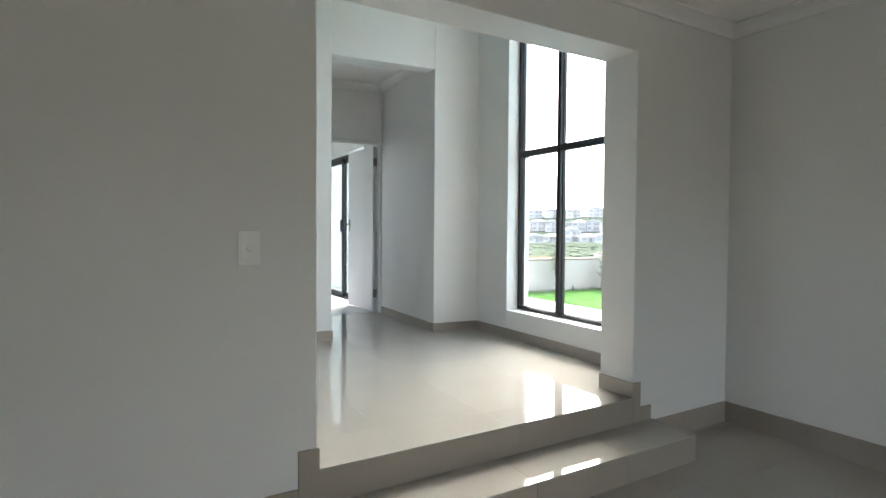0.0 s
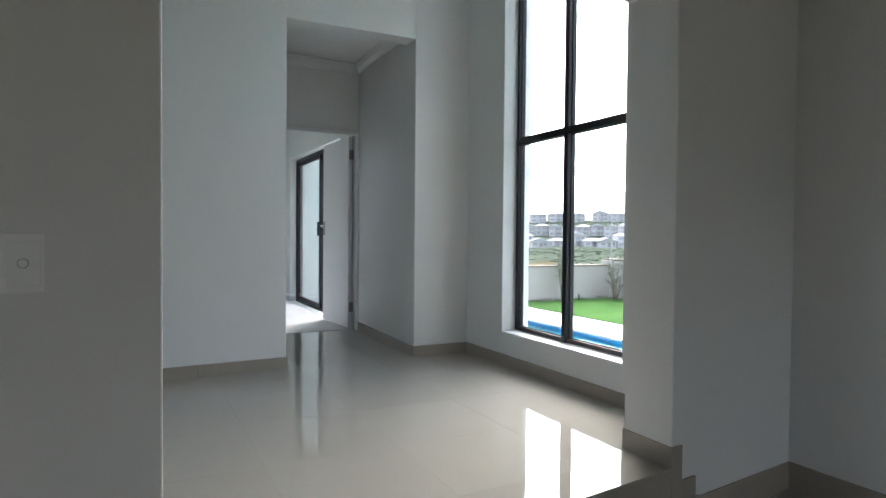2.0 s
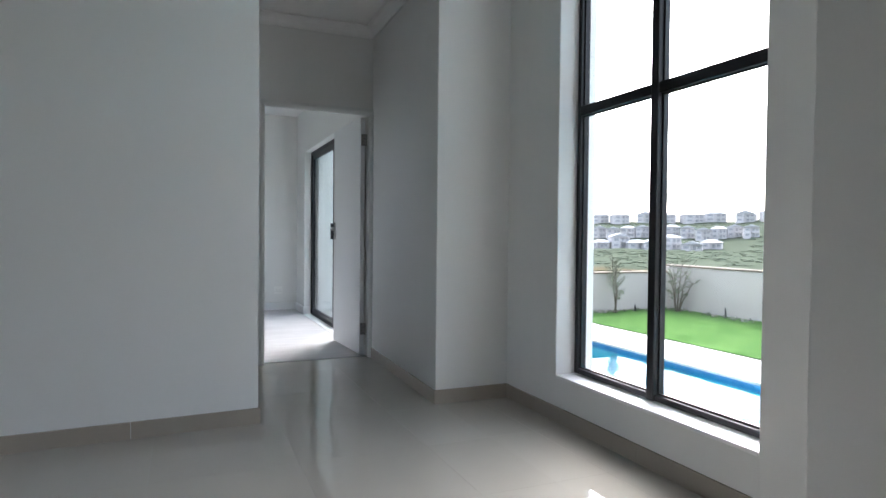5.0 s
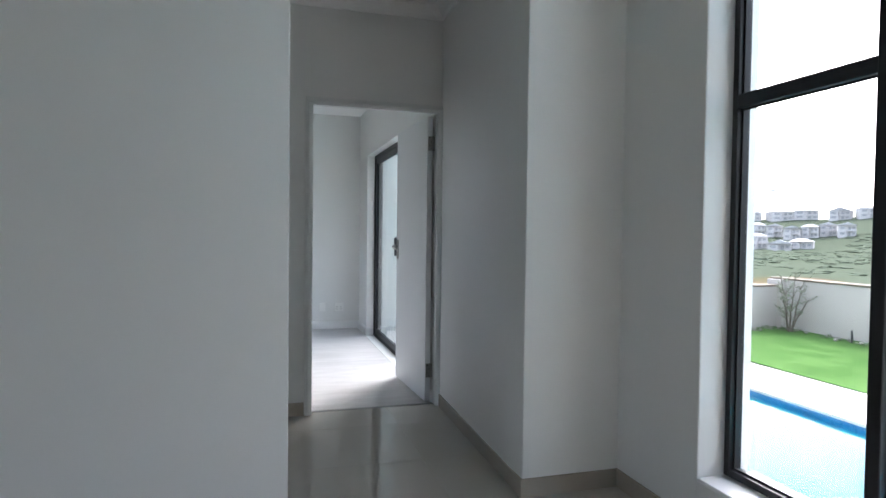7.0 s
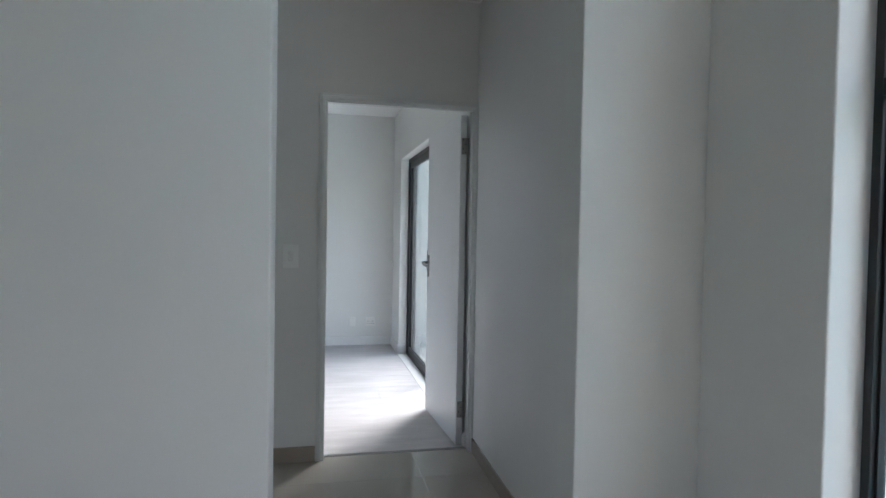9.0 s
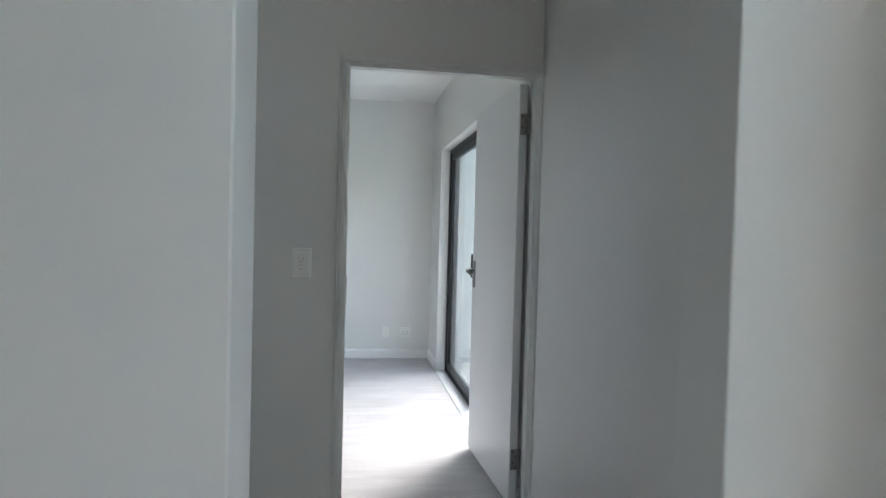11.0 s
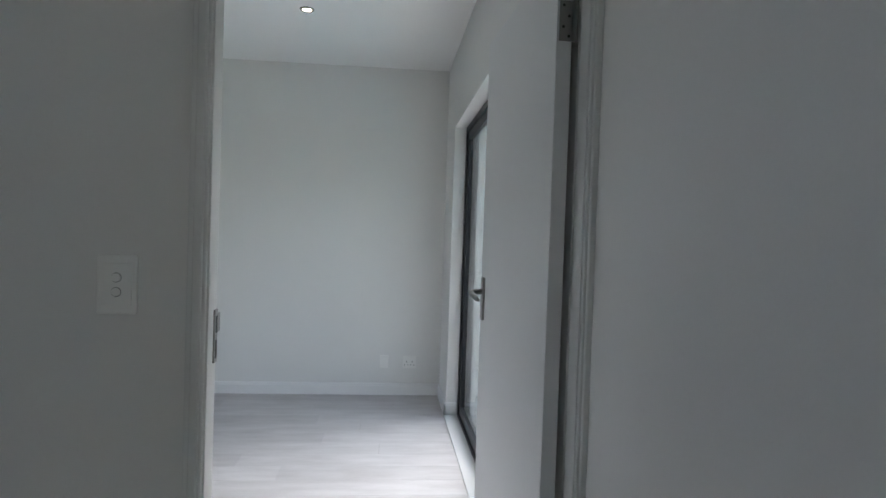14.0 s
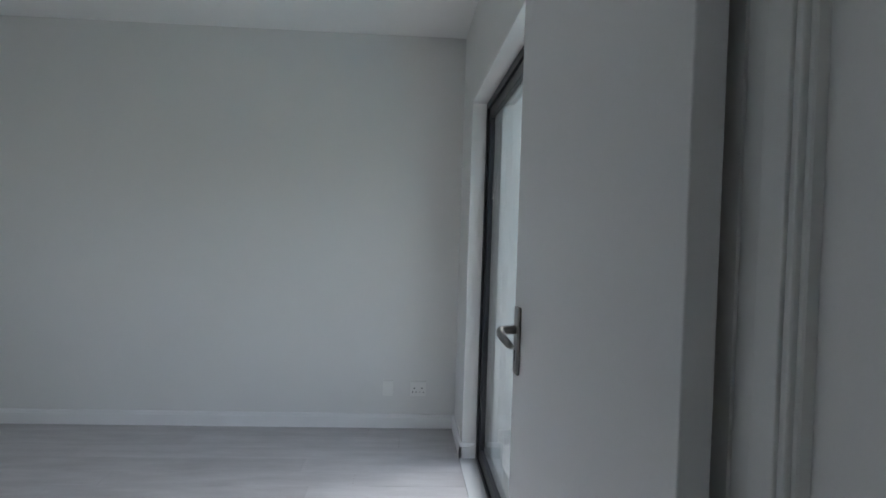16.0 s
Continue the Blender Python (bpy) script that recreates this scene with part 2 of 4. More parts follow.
structure("wall_low_side", prism([(RX, front(RX) + 0.02), (RX + 0.1, -3.4), (RX + 0.3, -3.4), (RX + 0.25, front(RX) + 0.02)], LOW - 0.1, LOW_C + 0.15), WALL, "plain grey side wall of the sunken room", "wall")
structure("wall_low_far", box(-3.4, -3.2, -3.4, 1.9, LOW - 0.1, LOW_C + 0.15), WALL, "plain grey wall closing the sunken room", "wall")
# rear wall behind the walk, its broad unseen opening added to light the room
structure("wall_low_rear_a", box(-3.4, 1.0, -3.6, -3.4, LOW - 0.1, LOW_C + 0.15), WALL, "plain grey rear wall of the sunken room", "wall")
structure("wall_low_rear_b", box(3.7, 4.4, -3.6, -3.4, LOW - 0.1, LOW_C + 0.15), WALL, "plain grey rear wall of the sunken room", "wall")
# unseen slab and roof added: warm bounce below, blue sky cut above
structure("terrace", box(-5, 6, -10, -3.6, -2.7, LOW - 0.02), PAVING_WARM, "unseen warm terrace added to bounce light into the sunken room", "terrace")
structure("sky_screen_roof", box(-5, 6, -6.6, -3.61, 2.2, 2.4), CEIL, "unseen flat roof added to cut blue sky light", "roof")
structure("wall_low_rear_c", box(1.0, 3.7, -3.597, -3.403, 1.8, LOW_C + 0.15), WALL, "plain lintel of the unseen rear opening added for light", "wall")

# hall window wall: solid below, beside and above the tall window
WY0, WY1, WZ0, WZ1 = 3.205, 4.52, 0.255, 3.2
structure("wall_window_a", box(WX, OX, 2.60, WY0, -0.5, HALL_C + 0.2, bevel=0.006), WALL, "plain grey wall beside the tall window", "wall")
structure("wall_window_b", box(WX, OX, WY1, HY + 0.25, -0.5, HALL_C + 0.2, bevel=0.006), WALL, "plain grey wall between window and corner", "wall")
structure("wall_window_c", box(WX + 0.001, OX - 0.002, WY0 - 0.01, WY1 + 0.01, -0.5, WZ0 - 0.01), WALL, "plain grey wall under the tall window", "wall")
structure("wall_window_d", box(WX + 0.001, OX - 0.002, WY0 - 0.01, WY1 + 0.01, WZ1, HALL_C + 0.2), WALL, "plain grey wall over the tall window", "wall")

# passage wall, its opening and the passage
structure("wall_passage_left", prism([(-3.2, HY - 0.25), (PX, HY), (PX, HY + 0.275), (-3.2, HY + 0.21)], -0.1, HALL_C + 0.1, 0.006), WALL, "broad plain grey plastered hall wall", "wall")
structure("wall_passage_nib", box(CXR, WX + 0.02, HY, HY + 0.2, -0.1, HALL_C + 0.1, bevel=0.006), WALL, "narrow grey nib wall beside the passage", "wall")
structure("wall_passage_header", box(PX - 0.004, CXR + 0.004, HY + 0.003, HY + 0.197, 2.61, HALL_C + 0.1, bevel=0.004), WALL, "plastered lintel over the passage opening", "wall")
structure("wall_passage_right", prism([(CXR + 0.0008, HY + 0.17), (CXR + 0.19, HY + 0.17), (CXR + 0.2, DY + 0.02), (CXR2, DY + 0.02)], -0.1, COR_C + 0.1), WALL, "plain grey wall along the passage", "wall")
D2Y0, D2Y1 = 5.64, 6.44
structure("wall_passage_side_a", box(CXL - 0.06, CXL, HY + 0.205, D2Y0 - 0.04, -0.1, COR_C + 0.1), WALL, "short grey wall in the passage", "wall")
structure("wall_passage_side_b", box(CXL - 0.06, CXL, D2Y1 + 0.04, DY + 0.02, -0.1, COR_C + 0.1), WALL, "short grey wall beside the side door frame", "wall")
structure("wall_passage_side_c", box(CXL - 0.059, CXL - 0.001, D2Y0 - 0.041, D2Y1 + 0.041, 2.085, COR_C + 0.1), WALL, "grey wall over the side door", "wall")
DX0, DX1, DZ = 2.06, 2.911, 2.045
structure("wall_door_left", box(-1.2, DX0 - 0.03, DY, DY + 0.078, -0.1, COR_C + 0.1), WALL, "grey wall beside the bedroom door", "wall")
structure("wall_door_right", box(DX1 + 0.03, BX + 0.2, DY + 0.021, DY + 0.078, -0.1, COR_C + 0.1), WALL, "grey wall at the hinge side of the bedroom door", "wall")
structure("wall_door_header", box(DX0 - 0.031, DX1 + 0.031, DY + 0.001, DY + 0.077, DZ + 0.03, COR_C + 0.1), WALL, "grey wall over the bedroom door", "wall")

# bedroom
SY0, SY1, SZ = 7.15, 9.585, 2.09
structure("wall_bedroom_back", box(-1.2, BX + 0.25, BY, BY + 0.2, -0.4, BED_C + 0.1), WALL, "plain pale grey bedroom wall", "wall")
structure("wall_bedroom_side_a", box(BX, BX + 0.25, SY1, BY - 0.001, -0.4, BED_C + 0.1, bevel=0.006), WALL, "pale grey wall beside the sliding door", "wall")
structure("wall_bedroom_side_b", box(BX, BX + 0.25, DY + 0.079, SY0, -0.4, BED_C + 0.1), WALL, "pale grey wall behind the open door", "wall")
structure("wall_bedroom_side_c", box(BX + 0.001, BX + 0.249, SY0 - 0.01, SY1 + 0.01, SZ, BED_C + 0.1, bevel=0.004), WALL, "pale grey lintel over the sliding door", "wall")
# bedroom side wall with an unseen window opening added to brighten the room
structure("wall_bedroom_far_a", box(-1.4, -1.2, DY, 7.3, -0.4, BED_C + 0.1), WALL, "plain pale grey bedroom side wall", "wall")
structure("wall_bedroom_far_b", box(-1.4, -1.2, 8.9, BY + 0.2, -0.4, BED_C + 0.1), WALL, "plain pale grey bedroom side wall", "wall")
structure("wall_bedroom_far_c", box(-1.397, -1.203, 7.3, 8.9, -0.4, 0.9), WALL, "plain pale grey wall under the unseen opening added for light", "wall")
structure("wall_bedroom_far_d", box(-1.397, -1.203, 7.3, 8.9, 2.1, BED_C + 0.1), WALL, "plain pale grey lintel of the unseen opening added for light", "wall")
# side room behind the second door, wall cut low to add daylight; hall end
structure("wall_side_room", box(-0.9, -0.75, HY + 0.215, DY - 0.005, -0.1, 1.7), WALL, "plain grey side room wall, cut low to add daylight", "wall")
# far end of the hall, its unseen opening added to bring in side light
structure("wall_hall_end_a", box(-3.4, -3.2, 1.6, 3.5, -0.5, HALL_C + 0.1), WALL, "plain grey wall at the end of the hall", "wall")
structure("wall_hall_end_b", box(-3.4, -3.2, 4.55, HY + 0.2, -0.5, HALL_C + 0.1), WALL, "plain grey wall at the end of the hall", "wall")
structure("wall_hall_end_c", box(-3.397, -3.203, 3.5, 4.55, 2.3, HALL_C + 0.1), WALL, "plain lintel of the unseen hall end opening added for light", "wall")

# ceilings
structure("ceiling_hall", prism([(-3.3, front(-3.3, 0.1)), (RX, front(RX, 0.1)), (OX, HY + 0.2), (-3.3, HY + 0.2)], HALL_C, HALL_C + 0.12), CEIL, "plain white hall ceiling", "ceiling")
structure("ceiling_low", prism([(-3.4, -3.6), (4.4, -3.6), (4.4, front(4.4, -0.002)), (-3.4, front(-3.4, -0.002))], LOW_C, LOW_C + 0.12), CEIL, "plain white ceiling of the sunken room", "ceiling")
structure("ceiling_passage", box(-0.9, CXR + 0.1, HY + 0.2, DY + 0.01, COR_C, COR_C + 0.09), CEIL, "plain white passage ceiling", "ceiling")
structure("ceiling_bedroom", box(-1.3, BX + 0.2, DY + 0.05, BY + 0.1, BED_C, BED_C + 0.09), CEIL, "plain white bedroom ceiling", "ceiling")
structure("roof_slab", box(-3.4, OX, 2.3, BY + 0.2, HALL_C + 0.2, HALL_C + 0.4), RENDER_OUT, "flat rendered house roof slab", "roof")
structure("roof_low", box(-3.4, 4.4, -3.6, 2.4, LOW_C + 0.16, LOW_C + 0.3), RENDER_OUT, "flat rendered roof over the sunken room", "roof")


def cornice(name, a, b, side, zc, drop=0.085, out=0.075):
    prof = [(0, zc), (0, zc - drop), (0.012, zc - drop), (0.018, zc - drop * 0.72), (0.034, zc - drop * 0.42), (0.058, zc - drop * 0.2), (out, zc - drop * 0.12), (out, zc)]
    return structure(name, sweep(prof, a, b, side), CORNICE, "white plaster cove cornice under the ceiling", "cornice")


u = Vector((1, 0.115)).normalized()
cornice("cornice_low_a", (-3.2, front(-3.2)), (RX, front(RX)), (u.y, -u.x), LOW_C)
cornice("cornice_low_b", (RX, front(RX)), (RX + 0.1, -3.4), (-1, 0), LOW_C)
cornice("cornice_passage_a", (CXL, DY), (CXR2, DY), (0, -1), COR_C)
cornice("cornice_passage_b", (CXR2, DY), (CXR + 0.005, HY + 0.2), (-1, 0), COR_C)



# ---------------------------------------------------------------- skirtings
def tile_skirting(name, a, b, side, z, h=0.085, lift=0.0):
    """A run of porcelain skirting pieces with narrow joints."""
    run = tagged(new(name), "beige porcelain tile skirting along the wall", "skirting", kind="structure")
    a, b = Vector(a), Vector(b)
    d = (b - a)
    length = d.length
    d.normalize()
    k = max(1, round(length / 0.6))
    for i in range(k):
        p, q = a + d * (length * i / k + (0.001 if i else 0)), a + d * (length * (i + 1) / k - (0.001 if i < k - 1 else 0))
        part("skirting_tile", sweep([(-0.004, z), (0.010, z), (0.010, z + h - 0.002), (0.008, z + h), (-0.004, z + h)], p, q, side), SKIRT, run)
    return run


dn = (u.y, -u.x)
tile_skirting("skirting_hall_left", (-3.2, HY - 0.25), (PX + 0.01, HY), (0.0494, -0.9988), 0)
tile_skirting("skirting_hall_end", (PX, HY), (PX, HY + 0.275), (1, 0), 0)
tile_skirting("skirting_nib", (CXR - 0.01, HY), (WX, HY), (0, -1), 0)
tile_skirting("skirting_passage_right", (CXR, HY), (CXR2, DY - 0.012), (-1, 0), 0)
tile_skirting("skirting_window", (WX, HY), (WX, 2.6), (-1, 0), 0)
tile_skirting("skirting_door_left", (CXL, DY), (DX0 - 0.05, DY), (0, -1), 0)
tile_skirting("skirting_passage_side", (CXL, D2Y1 + 0.05), (CXL, DY), (1, 0), 0)
tile_skirting("skirting_jamb_right", (JR, front(JR, -0.01)), (JR, front(JR, THICK)), (-1, 0), 0, 0.092)
tile_skirting("skirting_jamb_left", (JL, front(JL, -0.01)), (JL, front(JL, THICK)), (1, 0), 0, 0.092)
tile_skirting("skirting_low_side", (RX, front(RX)), (RX + 0.1, -3.4), (-1, 0), LOW, 0.142)
SL, SR = 0.66, 3.11    # ends of the lower step
tile_skirting("skirting_low_right", (JR + 0.17, front(JR + 0.17)), (RX, front(RX)), dn, LOW, 0.142)
tile_skirting("skirting_low_left", (-3.2, front(-3.2)), (JL - 0.23, front(JL - 0.23)), dn, LOW, 0.142)
tile_skirting("skirting_step_right", (JR + 0.065, front(JR + 0.065)), (JR + 0.165, front(JR + 0.165)), dn, STEP - 0.055, 0.145)
tile_skirting("skirting_step_left", (JL - 0.22, front(JL - 0.22)), (JL - 0.085, front(JL - 0.085)), dn, STEP - 0.055, 0.145)
tile_skirting("skirting_top_right", (JR - 0.005, front(JR - 0.005)), (JR + 0.063, front(JR + 0.063)), dn, STEP, -STEP + 0.092)
tile_skirting("skirting_top_left", (JL - 0.083, front(JL - 0.083)), (JL + 0.005, front(JL + 0.005)), dn, STEP, -STEP + 0.092)


def timber_skirting(name, a, b, side):
    prof = [(0, 0), (0.016, 0), (0.016, 0.072), (0.012, 0.078), (0.012, 0.084), (0.006, 0.093), (0, 0.095)]
    return structure(name, sweep(prof, a, b, side), TRIMWHITE, "white moulded timber skirting", "skirting")


timber_skirting("baseboard_back", (-1.2, BY), (BX, BY), (0, -1))
timber_skirting("baseboard_side", (BX, BY), (BX, SY1 - 0.016), (-1, 0))
timber_skirting("baseboard_reveal", (BX - 0.016, SY1), (BX + 0.075, SY1), (0, -1))
timber_skirting("baseboard_side_b", (BX, SY0), (BX, DY + 0.078), (-1, 0))

# ---------------------------------------------------------------- floor slabs and steps
floor_hall = structure("floor_hall", prism([(-3.2, front(-3.2, 0.02)), (WX + 0.1, front(WX + 0.1, 0.02)), (WX + 0.1, DY + 0.05), (-3.2, DY + 0.05)], -0.14, -0.0012), GROUT, "cream polished porcelain tiled hall floor", "floor")
floor_low = structure("floor_low", prism([(-3.2, -3.4), (RX + 0.2, -3.4), (RX + 0.2, front(RX + 0.2)), (-3.2, front(-3.2))], LOW - 0.12, LOW - 0.0012), GROUT, "cream polished porcelain tiled lower floor", "floor")
floor_bed = structure("floor_bedroom", box(-1.2, BX + 0.06, DY + 0.06, BY, -0.1, -0.004), PLANK_GAP, "whitewashed laminate plank bedroom floor", "floor")
riser = structure("stair_riser", prism([(JL, front(JL, 0.002)), (JR, front(JR, 0.002)), (JR, front(JR, 0.02)), (JL, front(JL, 0.02))], LOW, -0.012), SKIRT, "beige porcelain riser below the hall floor", "stairs")
DEPTH = 0.34
part("riser_tile", prism([(JL, front(JL, -0.006)), (2.02, front(2.02, -0.006)), (2.02, front(2.02, 0.001)), (JL, front(JL, 0.001))], STEP, -0.0105), SKIRT, riser)
part("riser_tile", prism([(2.022, front(2.022, -0.006)), (JR, front(JR, -0.006)), (JR, front(JR, 0.001)), (2.022, front(2.022, 0.001))], STEP, -0.0105), SKIRT, riser)
step = tagged(new("step"), "low tiled step below the hall floor", "step", kind="structure")
part("core", prism([(SL + 0.008, front(SL, -DEPTH + 0.008)), (SR - 0.008, front(SR, -DEPTH + 0.008)), (SR - 0.008, front(SR, -0.007)), (SL + 0.008, front(SL, -0.007))], LOW - 0.003, STEP - 0.011), GROUT, step)
for x0, x1 in ((SL, 1.24), (1.242, 1.88), (1.882, 2.52), (2.522, SR)):
    part("tread_tile", prism([(x0, front(x0, -DEPTH)), (x1, front(x1, -DEPTH)), (x1, front(x1, -0.0065)), (x0, front(x0, -0.0065))], STEP - 0.010, STEP, 0.0012), TILE, step)
    part("riser_tile", prism([(x0, front(x0, -DEPTH + 0.001)), (x1, front(x1, -DEPTH + 0.001)), (x1, front(x1, -DEPTH + 0.008)), (x0, front(x0, -DEPTH + 0.008))], LOW, STEP - 0.0105), SKIRT, step)
part("end_tile", prism([(SR - 0.008, front(SR, -DEPTH + 0.009)), (SR - 0.001, front(SR, -DEPTH + 0.009)), (SR - 0.001, front(SR, -0.007)), (SR - 0.008, front(SR, -0.007))], LOW, STEP - 0.0105), SKIRT, step)
part("end_tile", prism([(SL + 0.001, front(SL, -DEPTH + 0.009)), (SL + 0.008, front(SL, -DEPTH + 0.009)), (SL + 0.008, front(SL, -0.007)), (SL + 0.001, front(SL, -0.007))], LOW, STEP - 0.0105), SKIRT, step)


# ---------------------------------------------------------------- tall window
def tall_window():
    w = tagged(new("window_1"), "tall black aluminium window of four fixed panes", "window", kind="structure")
    y0, y1, z0, z1, f = WY0 + 0.012, WY1 - 0.012, WZ0 + 0.012, WZ1 - 0.005, 0.029
    ym, zb = 3.89, 1.74
    x0, x1 = GX - 0.02, GX + 0.04
    part("frame_stile", box(x0, x1, y1 - f, y1, z0, z1, bevel=0.003), BRONZE, w)
    part("frame_stile", box(x0, x1, y0, y0 + f, z0, z1, bevel=0.003), BRONZE, w)
    part("frame_rail", box(x0 + 0.001, x1 - 0.001, y0 + f, y1 - f, z0, z0 + f, bevel=0.003), BRONZE, w)
    part("frame_rail", box(x0 + 0.001, x1 - 0.001, y0 + f, y1 - f, z1 - f, z1, bevel=0.003), BRONZE, w)
    part("mullion", box(x0 - 0.010, x1, ym - 0.024, ym + 0.024, z0 - 0.002, z1, bevel=0.005), BRONZE, w)
    for a, b in ((y0 + f, ym - 0.024), (ym + 0.024, y1 - f)):
        part("transom", box(x0 - 0.004, x1 - 0.003, a, b, zb - 0.026, zb + 0.026, bevel=0.004), BRONZE, w)
        for c, d in ((z0 + f, zb - 0.026), (zb + 0.026, z1 - f)):
            pane = part("pane", box(GX + 0.006, GX + 0.012, a, b, c, d), GLASS, w)
            pane.visible_shadow = False
            g = bmesh.new()
            for q in ((a, a + 0.008, c, d), (b - 0.008, b, c, d), (a + 0.008, b - 0.008, c, c + 0.008), (a + 0.008, b - 0.008, d - 0.008, d)):
                add_box(g, GX, GX + 0.005, *q)
            part("gasket", g, RUBBER, w)
    part("sill", prism([(WX - 0.002, WY0 + 0.002), (GX - 0.0, WY0 + 0.002), (GX - 0.0, WY1 - 0.002), (WX - 0.002, WY1 - 0.002)], WZ0 - 0.012, WZ0 + 0.006, 0.004), TRIMWHITE, w, "white plastered window sill")
    part("outer_sill", box(GX + 0.04, OX + 0.03, WY0, WY1, WZ0 - 0.03, WZ0 + 0.004, bevel=0.004), COPING, w)


tall_window()


# ---------------------------------------------------------------- bedroom door
def door_frame(name, label, at, w, h, deep):
    """A rebated frame; local x across the opening, y into the wall, origin at the floor of its inner left corner."""
    d = thing(name, label, "door frame", at=at, kind="structure")
    prof = ((-0.042, -0.016, 0.0, 0.012), (-0.030, -0.022, 0.0, 0.030))
    for s, x in ((1, 0.0), (-1, w)):
        bm = bmesh.new()
        lo, hi = sorted((x - s * 0.046, x - s * 0.004))
        add_box(bm, lo, hi, -0.016, deep, 0, h + 0.004, bevel=0.003)
        lo, hi = sorted((x - s * 0.034, x - s * 0.012))
        add_box(bm, lo, hi, -0.022, -0.012, 0, h + 0.012, bevel=0.004)
        lo, hi = sorted((x - s * 0.01, x + s * 0.001))
        add_box(bm, lo, hi, -0.006, deep * 0.45, 0, h, bevel=0.002)
        part("jamb", bm, FRAMEPAINT, d)
    bm = bmesh.new()
    add_box(bm, -0.046, w + 0.046, -0.0155, deep - 0.001, h + 0.0045, h + 0.046, bevel=0.003)
    add_box(bm, -0.034, w + 0.034, -0.0215, -0.012, h + 0.0125, h + 0.034, bevel=0.004)
    add_box(bm, 0.0, w, -0.0055, deep * 0.45, h - 0.002, h + 0.01, bevel=0.002)
    part("head", bm, FRAMEPAINT, d)
    return d


frame_1 = door_frame("door_frame_1", "white painted door frame of the bedroom", pose(DX0, DY, 0), DX1 - DX0, DZ - 0.002, 0.079)
bm = box(-0.0022, 0.0025, 0.044, 0.066, 0.985, 1.11, bevel=0.0008)
add_box(bm, -0.002, 0.0035, 0.064, 0.084, 1.055, 1.10, bevel=0.001)
strike = part("strike_plate", bm, STEEL, frame_1, "steel strike plate with a bent lip")
bm = bmesh.new()
add_box(bm, 0.002, 0.0030, 0.049, 0.061, 1.055, 1.095)
add_box(bm, 0.002, 0.0030, 0.049, 0.061, 0.995, 1.038)
part("latch_holes", bm, SLOT, strike)


def lever_handle(parent, y, z, face, out):
    """Long back plate, lever bent back to the leaf, keyhole. face: x of the leaf's face, out: its way."""
    bm = bmesh.new()
    lo, hi = sorted((face, face + out * 0.009))
    add_box(bm, lo, hi, y - 0.02, y + 0.02, z - 0.108, z + 0.052, bevel=0.004, seg=3)
    part("back_plate", bm, STEEL, parent, smooth=False)
    bm = bmesh.new()
    pts = [(face + out * 0.008, y, z - 0.003), (face + out * 0.034, y, z - 0.003), (face + out * 0.045, y - 0.006, z - 0.004), (face + out * 0.050, y - 0.022, z - 0.008), (face + out * 0.049, y - 0.052, z - 0.014), (face + out * 0.044, y - 0.084, z - 0.022), (face + out * 0.038, y - 0.098, z - 0.026)]
    add_tube(bm, pts, [0.011, 0.0105, 0.0105, 0.010, 0.0095, 0.009, 0.006], 12)
    part("lever", bm, STEEL, parent, "curved brushed steel lever", smooth=True)
    bm = bmesh.new()
    add_disc(bm, (face + out * 0.0093, y, z - 0.055), (1, 0, 0), 0.0045, 0.001, 14)
    add_box(bm, *sorted((face + out * 0.0088, face + out * 0.0098)), y - 0.0022, y + 0.0022, z - 0.076, z - 0.055)
    part("keyhole", bm, SLOT, parent)


def bedroom_door():
    # origin at the hinge line, leaf along local y, its room face towards -x
    d = thing("door_1", "open white flush panel door with steel lever", "door", at=pose(2.898, 6.681, 0.012, 0, 0, 2.8), kind="structure")
    part("leaf", box(-0.042, -0.002, 0.002, 0.812, 0.0, 2.018, bevel=0.0025), DOORPAINT, d)
    lever_handle(d, 0.762, 1.088, -0.042, -1)
    lever_handle(d, 0.762, 1.088, -0.002, 1)
    part("latch_plate", box(-0.033, -0.011, 0.810, 0.8135, 0.93, 1.10, bevel=0.0006), STEEL, d)
    for z in (0.17, 1.78):
        bm = bmesh.new()
        add_box(bm, -0.036, 0.0, -0.0008, 0.0024, z, z + 0.10, bevel=0.0006)
        add_disc(bm, (0.004, -0.003, z + 0.05), (0, 0, 1), 0.0065, 0.10, 14)
        hinge = part("hinge", bm, STEEL, d, "steel butt hinge")
        s = bmesh.new()
        for i, (xx, zz) in enumerate(((-0.012, 0.012), (-0.026, 0.035), (-0.012, 0.062), (-0.026, 0.088))):
            add_disc(s, (xx, -0.0012, z + zz), (0, 1, 0), 0.0038, 0.0012, 10)
        part("screws", s, SLOT, hinge)


bedroom_door()
structure("threshold", box(DX0 + 0.002, DX1 - 0.002, DY + 0.045, DY + 0.075, -0.01, 0.003, bevel=0.001), STEEL, "thin steel threshold strip between tile and laminate", "threshold")

# side door frame in the passage, its opening along y
frame_2 = door_frame("door_frame_2", "white painted frame of the dark side doorway", pose(CXL, D2Y0, 0, 0, 0, 90), D2Y1 - D2Y0, 2.04, 0.059)
bm = bmesh.new()
add_box(bm, D2Y1 - D2Y0 - 0.003, D2Y1 - D2Y0 + 0.002, 0.012, 0.036, 0.975, 1.105, bevel=0.0008)
add_box(bm, D2Y1 - D2Y0 - 0.004, D2Y1 - D2Y0 + 0.002, -0.012, 0.014, 1.045, 1.085, bevel=0.003)
plate = part("strike_plate", bm, STEEL, frame_2, "steel strike plate on the jamb")
bm = bmesh.new()
